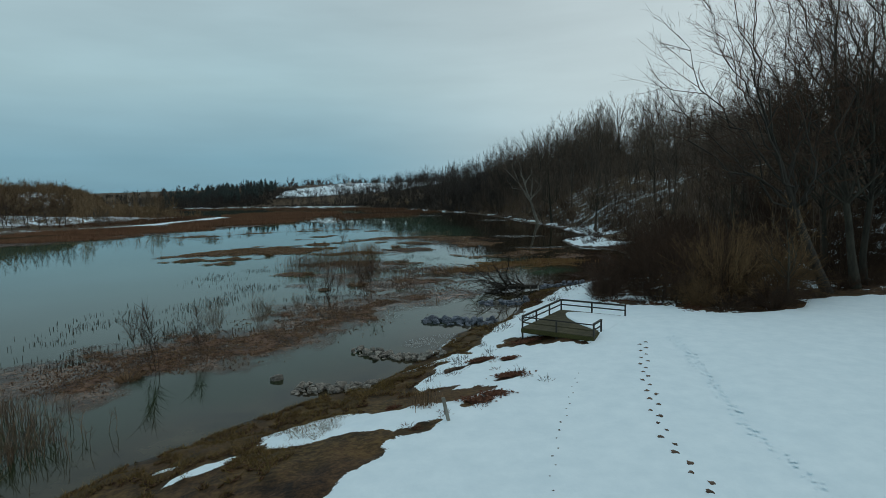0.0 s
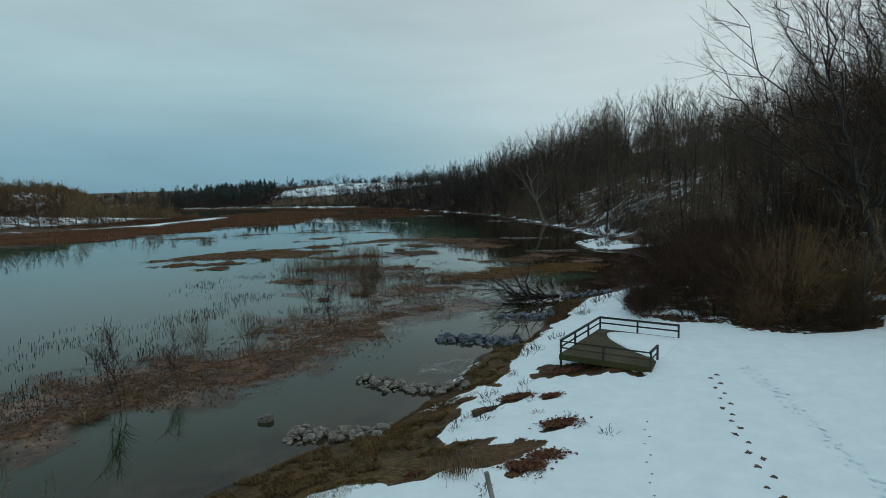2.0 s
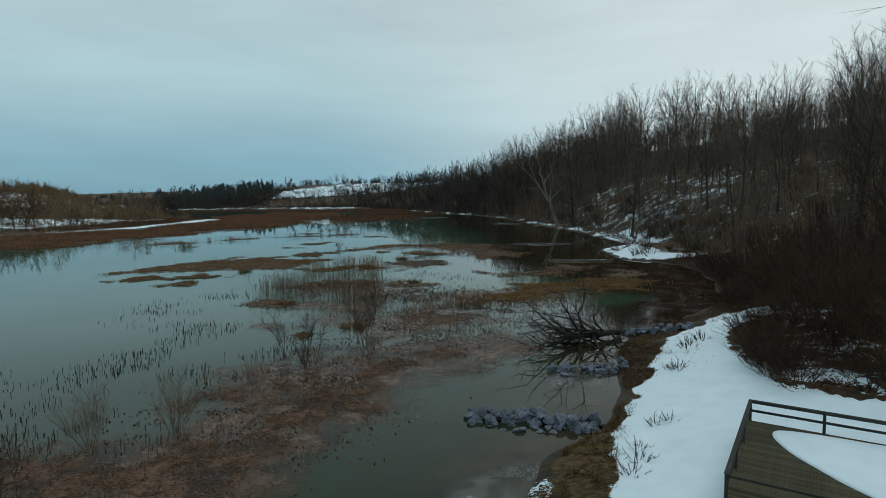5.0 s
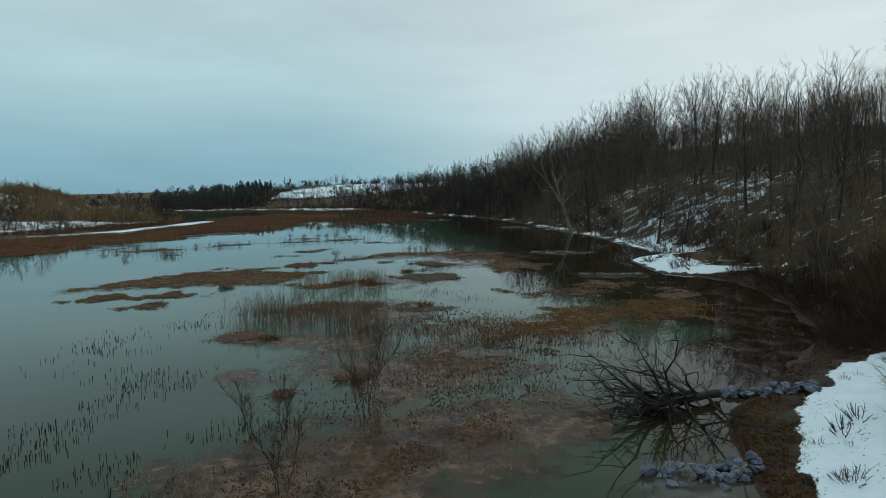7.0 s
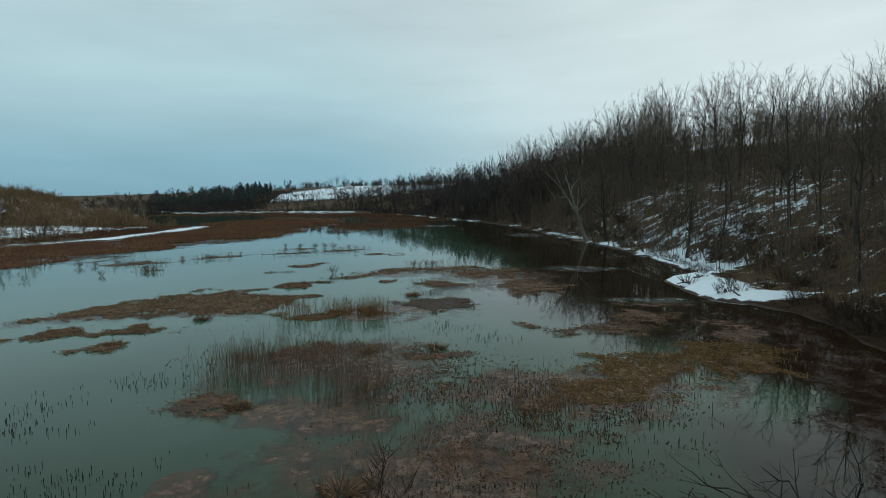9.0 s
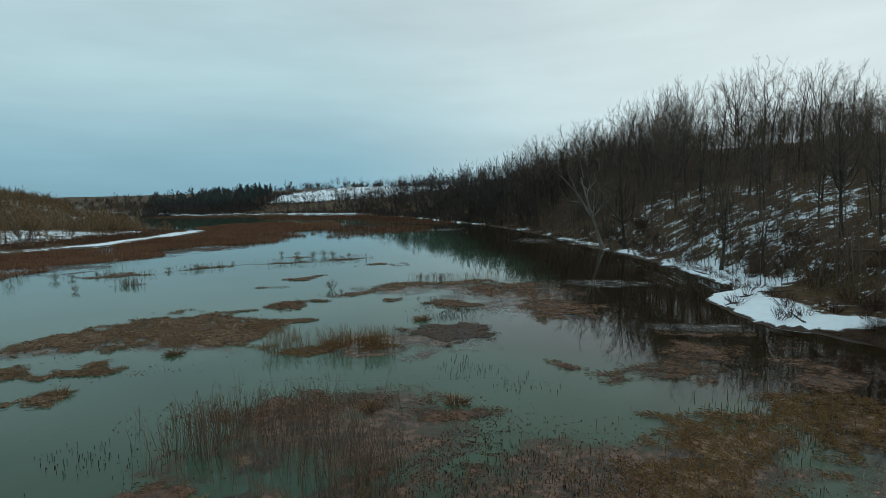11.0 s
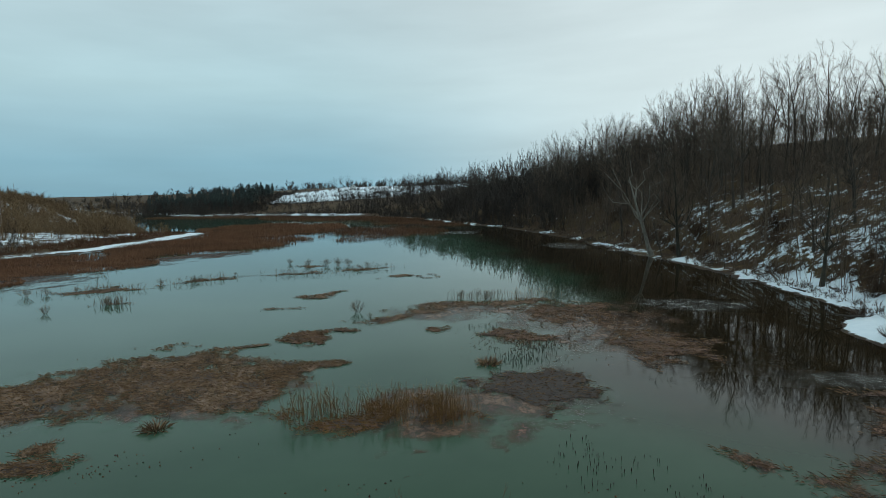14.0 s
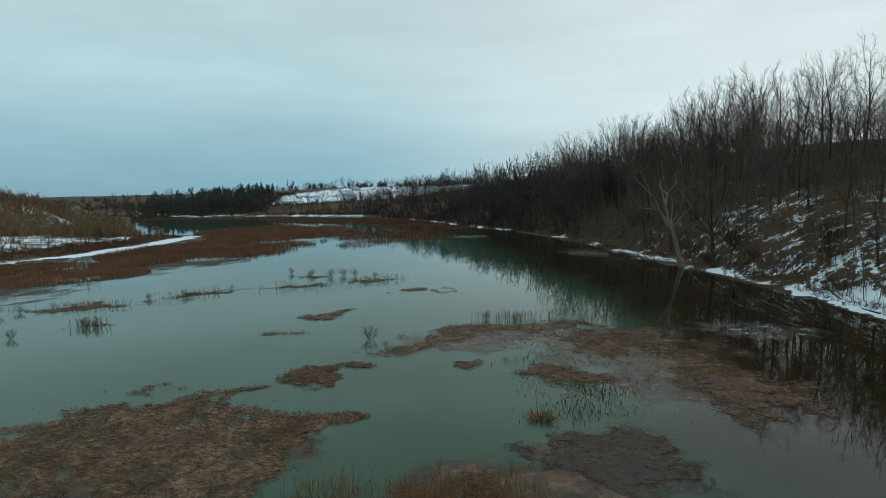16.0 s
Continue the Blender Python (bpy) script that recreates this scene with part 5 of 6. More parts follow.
def litter_clumps(spots, count, seed):
    """Little heaps of broken reed scattered over the water."""
    rng = np.random.RandomState(seed)
    s = Soup()
    for _ in range(count):
        cx, cy, a, b, turn = spots[rng.randint(len(spots))]
        u, v = np.clip(rng.normal(0, 0.55, 2), -1.4, 1.4) * (a, b)
        c, d = math.cos(radians(turn)), math.sin(radians(turn))
        x, y = cx + u * c - v * d, cy + u * d + v * c
        if vnoise(x, y, 2.6, 3, seed) < 0.45:
            continue
        w, h, k, g = rng.uniform(0.015, 0.055), rng.uniform(0.02, 0.11), len(s.v), rng.rand() * 6.283
        for i in range(6):
            q = g + 1.047 * i
            r = w * rng.uniform(0.6, 1.3)
            s.v.append((x + math.cos(q) * r * 1.5, y + math.sin(q) * r, 0.0))
        s.v.append((x + rng.normal(0, w * 0.3), y + rng.normal(0, w * 0.3), h))
        s.f += [(k + i, k + (i + 1) % 6, k + 6) for i in range(6)]
    tagged(new("litter_clumps", s.mesh("litter_clumps", CLUMP)), "scattered small clumps of rotting reed", "reed litter", "scattered reed litter", "stuff")


litter_clumps([(-10, 24, 6, 4, 28), (-5, 30, 8, 4, 38), (0, 37, 6, 4, 40), (-2, 40, 7, 4, 28), (5, 44.5, 7, 3, 28), (-14, 21, 7, 4, 28)], 12000, 401)
litter_clumps([(16, 68, 8, 6, 15), (9, 60, 8, 5, 0), (6, 73, 6, 6, 0), (13, 63, 6, 5, 20), (-4, 80, 9, 6, 10), (6, 52, 8, 5, 10)], 13000, 402)
litter_clumps([(14, 134, 9, 7, 0), (18, 122, 7, 10, 10), (5, 136, 9, 4, 12), (10, 116, 5, 5, 0)], 4800, 403)
litter_clumps([(-55, 161.5, 9, 1.2, 8), (-41, 171, 8, 1.2, 38), (-25, 176.5, 9, 1.2, 2), (-11, 182, 8, 1.2, 22)], 1500, 405)
litter_clumps([(-25, 108, 11, 8, -12), (-31, 98, 8, 5, 20), (-24, 91, 8, 2, 8), (-6, 98, 7, 4, 0)], 500, 404)


def stem_thicket(ellipses, count, seed, low, high, r=0.012, material=REED):
    rng = np.random.RandomState(seed)
    prng = random.Random(seed)
    s = Soup()
    for _ in range(count):
        cx, cy, a, b, turn = ellipses[rng.randint(len(ellipses))]
        u, v = rng.normal(0, 0.45, 2) * (a, b)
        c, d = math.cos(radians(turn)), math.sin(radians(turn))
        x, y = cx + u * c - v * d, cy + u * d + v * c
        pts = limb_points(prng, Vector((x, y, -0.1)), Vector((rng.normal(0, 0.1), rng.normal(0, 0.1), 1)), rng.uniform(low, high), 4, 0.09, 0.05)
        s.tube(pts, [r * 1.3, r * 1.1, r, r * 0.8, r * 0.4], 3, False)
        for k in (2, 3, 3):
            d2 = Vector((rng.normal(0, 0.5), rng.normal(0, 0.5), 0.8)).normalized()
            s.tube(limb_points(prng, pts[k], d2, rng.uniform(0.3, 0.7), 2, 0.2, 0.05), [r * 0.7, r * 0.6, r * 0.3], 3, False)
    tagged(new("marsh_stems", s.mesh("marsh_stems", material)), "thin bare grey-brown stems standing in water", "reeds", "bare marsh stems", "stuff")


stem_thicket([(-3.5, 76, 6, 7, 0), (-9, 76, 4, 5, 0), (0, 70, 4, 5, 0)], 900, 91, 1.2, 3.2, 0.010)
stem_thicket([(-9.0, 98, 3.4, 2.2, 0), (-3.5, 97.5, 3.0, 2.0, 0), (0.2, 97, 1.9, 1.7, 0)], 540, 92, 0.8, 2.6, 0.010, SEDGE)
stem_thicket([(-12, 9.5, 3.2, 3.0, 20), (-15, 13, 3, 3, 0)], 420, 93, 0.5, 1.5, 0.012)
stem_thicket([(5, 62, 6, 6, 0)], 120, 94, 0.5, 1.2, 0.01)
stem_thicket([(-55, 161.5, 9, 1.0, 8), (-41, 171, 8, 1.0, 38), (-25, 176.5, 9, 1.0, 2), (-11, 182, 8, 1.0, 22), (-47, 147, 3, 1, 0)], 300, 96, 0.4, 1.6, 0.02)
stem_thicket([(15, 141, 6, 3, 0), (8, 142, 4, 2, 0)], 160, 95, 0.8, 1.8, 0.016)


def marsh_shrubs():
    tuft = bush_kind(101, "bare grey-brown water shrub on a tussock", REED, "shrubs standing in the marsh", "water_shrub", height=3.0, width=1.5, stems=40, twigs=22, r=0.005)
    thin = bush_kind(102, "slender bare sapling standing in the marsh", BRUSH, "shrubs standing in the marsh", "water_sapling", height=4.2, width=1.6, stems=4, twigs=46, r=0.014)
    wide = bush_kind(103, "bushy leafless water shrub on a low tussock", REED, "shrubs standing in the marsh", "water_shrub", height=2.5, width=2.0, stems=34, twigs=24, r=0.008)
    for k, x, y, s in ((thin, -10.5, 22, 1.1), (tuft, -10, 32.9, 0.95), (tuft, -6.5, 34.1, 1.0), (tuft, -4.1, 39.9, 0.7), (thin, -1.1, 41.2, 0.8), (thin, 1.8, 48.7, 0.9),
                       (thin, -8.5, 25, 0.8), (thin, -14, 27, 0.7), (thin, 2.0, 50.6, 1.1), (thin, -3.9, 47.4, 0.7), (thin, -2.3, 48, 0.7), (tuft, -9.1, 135.1, 1.1), (tuft, -47.5, 146.8, 1.2),
                       (tuft, -60, 161, 1.2), (thin, -42.8, 169.6, 1.3), (tuft, -48.3, 167.7, 1.2), (tuft, -37.6, 177.9, 1.0), (tuft, -20.6, 189.9, 1.8), (tuft, -18, 191, 1.4), (tuft, -11, 187.9, 1.3),
                       (tuft, -30, 196.3, 1.2), (tuft, -53.4, 141.3, 1.4), (tuft, 5.9, 143.7, 1.0), (tuft, 2.5, 48, 0.4), (tuft, -14.5, 120.5, 0.7), (tuft, -12.4, 122.4, 0.6), (tuft, -66, 157, 1.1), (tuft, -63.5, 158.5, 0.9), (tuft, -25, 192, 1.2), (tuft, -15.5, 190, 1.2), (tuft, 9.5, 142, 0.8), (tuft, 1.8, 139, 0.6), (tuft, -7.2, 131.5, 0.8)):
        stand(wide if y > 100 else k, x, y, s * (0.42 + 0.5 * ((x * 7.3 + y * 3.1) % 1.0) if y > 100 else 1.0), (x * 37 + y * 91) % 360, z=0)
    # cut-reed tussocks
    rng = random.Random(4)
    for x, y, s in ((-24.4, 86.2, 1.0), (4.95, 109.2, 1.1), (0.3, 80.2, 1.0), (6.5, 80.7, 1.0), (0.5, 55.8, 1.1), (-7.6, 67.8, 0.9), (-19.7, 97.1, 1.0), (-11.5, 20.2, 0.9)):
        u = Soup()
        for _ in range(130):
            a, r = rng.uniform(0, 6.283), rng.random() ** 0.5
            p = Vector((math.cos(a) * r * 0.55, math.sin(a) * r * 0.55, -0.05))
            d = Vector((math.cos(a) * r * 1.1, math.sin(a) * r * 1.1, 0.9))
            u.tube(limb_points(rng, p, d.normalized(), rng.uniform(0.3, 0.75), 2, 0.2, -0.25), [0.022, 0.018, 0.006], 3, False)
        ob = tagged(new("reed_tussock", u.mesh("reed_tussock", STRAW)), "domed tussock of dead brown reed leaves", "tussock", "reed tussocks")
        ob.matrix_basis = pose(x, y, 0.03, 0, 0, x * 50) @ Matrix.Scale(s * 1.25, 4)


marsh_shrubs()


# ---- beach: rock piles, fallen tree, grass ----
def rock_mesh(seed, material):
    rng = random.Random(seed)
    bm = bmesh.new()
    bmesh.ops.create_icosphere(bm, subdivisions=2, radius=0.5)
    planes = [(Vector((rng.gauss(0, 1), rng.gauss(0, 1), rng.gauss(0, 1))).normalized(), rng.uniform(0.20, 0.36)) for _ in range(7)]
    for v in bm.verts:
        for nrm, d in planes:
            k = v.co.dot(nrm) - d
            if k > 0:
                v.co -= nrm * k
        v.co += Vector((rng.gauss(0, 0.012), rng.gauss(0, 0.012), rng.gauss(0, 0.012)))
    return bm_mesh("rock", bm, material)


ROCKS = [rock_mesh(s, ROCK) for s in (1, 2, 3, 4, 5)]
ROCKS_BLUE = [rock_mesh(s, ROCK_BLUE) for s in (6, 7, 8, 9)]


def rock_pile(label, spine, count, width, size, kinds, seed, extra=()):
    rng = random.Random(seed)
    root = new("rock_pile")
    root.location = (*spine[0], 0)
    for i in range(count):
        t = rng.random() * (len(spine) - 1)
        k = min(int(t), len(spine) - 2)
        (ax, ay), (bx, by) = spine[k], spine[k + 1]
        u = t - k
        off = rng.gauss(0, width * 0.45)
        L = math.hypot(bx - ax, by - ay)
        x, y = ax + (bx - ax) * u - (by - ay) / L * off, ay + (by - ay) * u + (bx - ax) / L * off
        s = size * rng.uniform(0.45, 1.35)
        lift = max(0, 1 - abs(off) / width) * size * 0.75 * rng.random()
        z = max(ground_z(x, y), -0.12) + lift + s * 0.12
        part("rock", rng.choice(kinds), root, "", pose(x - spine[0][0], y - spine[0][1], z, rng.uniform(-30, 30), rng.uniform(-30, 30), rng.uniform(0, 360)) @ Matrix.Diagonal((s * rng.uniform(0.9, 1.4), s, s * rng.uniform(0.6, 0.9), 1)))
    for x, y, s in extra:
        part("rock", kinds[0], root, "", pose(x - spine[0][0], y - spine[0][1], max(0, ground_z(x, y)) + s * 0.15, 10, 5, x * 90) @ Matrix.Diagonal((s * 1.2, s, s * 0.75, 1)))
    tagged(root, label, "rocks", "stone piles on the shore")


rock_pile("pile of pale rounded boulders running into the water", [(-0.3, 16.7), (2.4, 16.5), (4.6, 16.3)], 100, 0.85, 0.5, ROCKS, 201, [(2.4, 16.5, 0.95), (-1.8, 18.8, 0.75)])
rock_pile("low spit of grey boulders reaching into the lake", [(2.6, 24.8), (5.7, 22.8), (9.0, 21.6)], 105, 0.85, 0.52, ROCKS, 202, [(3.6, 23.9, 0.8)])
rock_pile("broad pile of blue-grey broken stone at the shore", [(8.0, 34.4), (11, 33.2), (14.4, 32.2)], 120, 1.1, 0.6, ROCKS_BLUE, 203)
rock_pile("heap of blue-grey and tan stone on the bank", [(14.6, 41.6), (16.5, 40.6), (19.2, 41.4)], 90, 0.9, 0.6, ROCKS_BLUE + ROCKS[:1], 204)
rock_pile("low ridge of blue-grey stone before the thicket", [(22.8, 50.2), (25, 49.4), (27.8, 48.6)], 90, 0.75, 0.55, ROCKS_BLUE, 205)


def fallen_tree():
    rng = random.Random(17)
    wood = Soup()
    trunk = limb_points(rng, Vector((22.2, 49.3, 0.35)), Vector((-1, -0.42, 0.05)), 4.6, 5, 0.06, 0.0)
    wood.tube(trunk, [0.26, 0.24, 0.22, 0.2, 0.17, 0.12], 7)
    root = new("fallen_tree")
    for i in range(19):
        branch = Soup()
        p = trunk[1 + i % 5]
        d = Vector((-1 + rng.gauss(0, 0.35), -0.25 + rng.gauss(0, 0.6), rng.uniform(-0.04, 0.2))).normalized()
        L = rng.uniform(3.0, 6.2)
        pts = limb_points(rng, p, d, L, 5, 0.27, 0.0)
        for q in pts:
            q.z = max(q.z, -0.05)
        branch.tube(pts, [0.12, 0.10, 0.085, 0.065, 0.045, 0.02], 5, False)
        for j in range(9):
            q = pts[1 + j % 5]
            d2 = (d + Vector((rng.gauss(0, 0.5), rng.gauss(0, 0.6), rng.gauss(0.08, 0.28)))).normalized()
            tw = limb_points(rng, q, d2, L * rng.uniform(0.25, 0.5), 3, 0.2, 0.02)
            branch.tube(tw, [0.04, 0.032, 0.024, 0.012], 3, False)
            for _ in range(3):
                d3 = (d2 + Vector((rng.gauss(0, 0.6), rng.gauss(0, 0.6), rng.gauss(0.1, 0.4)))).normalized()
                branch.tube(limb_points(rng, tw[rng.choice((1, 2, 3))], d3, L * 0.16, 2, 0.2, 0), [0.018, 0.014, 0.006], 3, False)
        part("branch", branch.mesh("branch", BARK_WET), root)
    part("trunk", wood.mesh("trunk", BARK_WET, True), root)
    tagged(root, "fallen bare tree lying with its crown in the water", "fallen tree")


fallen_tree()


def grass_field(name, label, count, seed, area, low, high, material, lean=0.5):
    rng = np.random.RandomState(seed)
    s = Soup()
    spots = np.array([area(rng) for _ in range(count)])
    heights, inland, _, _ = land(spots[:, 0], spots[:, 1])
    for (x, y), zz, dr in zip(spots, heights, inland):
        if dr < 0.15:
            continue
        z = (zz,)
        h, k = rng.uniform(low, high), len(s.v)
        a = rng.rand() * 6.283
        dx, dy = math.cos(a) * 0.016, math.sin(a) * 0.016
        tx, ty = rng.normal(0, lean, 2) * h
        s.v += [(x - dx, y - dy, z[0]), (x + dx, y + dy, z[0]), (x - dy * 0.8, y + dx * 0.8, z[0]), (x + tx, y + ty, z[0] + h)]
        s.f += [(k, k + 1, k + 3), (k + 1, k + 2, k + 3), (k + 2, k, k + 3)]
    tagged(new(name, s.mesh(name, material)), label, "grass", kind="stuff")


def beach(rng):
    while True:
        y = rng.uniform(0, 50) if rng.rand() < 0.5 else rng.uniform(0, 17)
        x = float(curve_x(RIGHT_SHORE, y)) + rng.rand() * (9.5 if y < 15 else 3.4)
        if vnoise(x, y, 1.1, 3, 8) > 0.47 and x < float(curve_x(SNOW_EDGE, y)) + 0.5:
            return x, y


grass_field("beach_grass", "short dead grass on the muddy beach", 36000, 301, beach, 0.05, 0.28, GRASS, 0.8)
grass_field("grass_clump", "clump of tall straw-coloured dead grass", 160, 302, lambda r: (7.2 + r.normal(0, 0.35), 9.2 + r.normal(0, 0.35)), 0.5, 1.1, STRAW, 0.18)


def leaf_litter(name, label, count, seed, area, material=DEADLEAF):
    """Curled fallen leaves and scraps, too many to count."""
    rng = np.random.RandomState(seed)
    s = Soup()
    spots = np.array([area(rng) for _ in range(count)])
    heights, inland, _, _ = land(spots[:, 0], spots[:, 1])
    for (x, y), z, dr in zip(spots, heights, inland):
        if dr < 0.05:
            continue
        a, L, w, k = rng.rand() * 6.283, rng.uniform(0.05, 0.13), rng.uniform(0.025, 0.06), len(s.v)
        c, d, z = math.cos(a), math.sin(a), z + rng.uniform(0.0, 0.05) + (0.1 if material is BRAMBLE else 0)
        s.v += [(x - c * L, y - d * L, z + 0.01), (x - d * w, y + c * w, z + rng.uniform(0.03, 0.09)), (x + c * L, y + d * L, z + 0.02), (x + d * w, y - c * w, z + rng.uniform(0.0, 0.06))]
        s.f += [(k, k + 1, k + 3), (k + 1, k + 2, k + 3)]
    tagged(new(name, s.mesh(name, material)), label, "leaf litter", kind="stuff")


def cove_bank(rng):
    y = rng.uniform(38, 97)
    return float(curve_x(RIGHT_SHORE, y)) + rng.rand() ** 1.3 * 6.0, y


leaf_litter("leaf_litter", "rust-brown fallen leaves on the muddy beach", 16000, 303, beach)
leaf_litter("leaf_litter", "dark rust-brown leaf litter along the cove", 22000, 304, cove_bank)


def thawed_patch(rng):
    x, y, r = ((12.0, 13.0, 0.42), (11.1, 17.6, 0.4), (12.7, 16.9, 0.25), (9.6, 9.0, 0.4), (10.6, 9.8, 0.35), (14.6, 21.2, 0.6))[rng.randint(6)]
    return x + rng.normal(0, r), y + rng.normal(0, r * 0.6)


leaf_litter("leaf_litter", "rust-red fallen leaves in thawed patches of snow", 2400, 305, thawed_patch, BRAMBLE)


def weeds():
    weed = bush_kind(111, "small leafless weed poking through the snow", STUB, "dead weeds in the snow", "dead_weed", height=0.7, width=0.9, stems=16, twigs=5, r=0.013)
    rng = random.Random(12)
    for _ in range(24):
        y = rng.uniform(14, 50)
        x = float(curve_x(SNOW_EDGE, y)) + rng.uniform(0.2, 2.6)
        stand(weed, x, y, rng.uniform(0.5, 1.2), rng.uniform(0, 360))
    for x, y, s in ((13.6, 11.5, 0.7), (12.5, 13.2, 0.8), (11.5, 17.5, 0.9), (28.5, 30.2, 2.4), (29.2, 28.3, 1.8), (27.2, 30.8, 1.6), (26, 36, 1.6), (24, 42, 1.5), (25.5, 43, 1.4), (21.5, 38.5, 1.3)):
        stand(weed, x, y, s, rng.uniform(0, 360))


weeds()


def bank_debris():
    rng = random.Random(44)
    weed = bush_kind(113, "bare twiggy shrub in the snow of the bank", BRUSH, "shrubs on the snowy bank", "bank_shrub", height=1.3, width=1.6, stems=22, twigs=9, r=0.012)
    for _ in range(34):
        y = rng.uniform(97, 152)
        x = float(curve_x(RIGHT_SHORE, y)) + rng.uniform(1.2, 10)
        stand(weed, x, y, rng.uniform(0.4, 1.3), rng.uniform(0, 360))
    for _ in range(9):
        y = rng.uniform(98, 140)
        x = float(curve_x(RIGHT_SHORE, y)) + rng.uniform(0.8, 7)
        a, L = rng.uniform(0, 6.283), rng.uniform(1.5, 5)
        s = Soup()
        pts = limb_points(rng, Vector((0, 0, 0)), Vector((math.cos(a), math.sin(a), 0)), L, 3, 0.12, 0)
        s.tube(pts, [0.13, 0.11, 0.09, 0.05], 6)
        for p in pts[1:]:
            s.spike(p, p + Vector((rng.gauss(0, 0.5), rng.gauss(0, 0.5), 0.5)), 0.03)
        ob = tagged(new("driftwood", s.mesh("driftwood", BARK, True)), "dark driftwood log on the snowy bank", "log", "driftwood on the bank")
        ob.matrix_basis = pose(x, y, ground_z(x, y) + 0.16)


bank_debris()


def brambles():
    tangle = bush_kind(112, "low rust-red bramble tangle in the snow", BRAMBLE, "rusty brambles at the snow's edge", "bramble", height=0.5, width=2.0, stems=110, twigs=7, r=0.017, droop=0.14)
    for k, (x, y, s) in enumerate(((12.0, 13.0, 1.0), (12.6, 12.4, 0.8), (11.6, 14.8, 0.7), (11.1, 17.7, 0.9), (12.0, 18.0, 0.6), (9.6, 8.2, 0.9), (7.9, 7.4, 0.8), (10.4, 9.6, 0.8),
                                  (11.7, 16.6, 0.6), (11.2, 18.2, 0.5), (12.4, 17.2, 0.5), (11.9, 19.2, 0.5), (6.4, 6.2, 0.7), (5.8, 9.7, 0.6), (29.6, 26.8, 1.4), (28.9, 25.4, 1.1), (30.3, 28.6, 1.2), (27.8, 29.6, 1.0), (25.2, 31.6, 1.3), (26.6, 31.9, 1.2))):
        stand(tangle, x, y, s, k * 73)


brambles()


# ---- viewing platform ----
def box_mesh(name, sx, sy, sz, material, bevel=0.008):
    bm = bmesh.new()
    bmesh.ops.create_cube(bm, size=1)
    bmesh.ops.scale(bm, vec=(sx, sy, sz), verts=bm.verts)
    if bevel:
        bmesh.ops.bevel(bm, geom=bm.edges[:], offset=bevel, segments=1, affect="EDGES")
    return bm_mesh(name, bm, material)


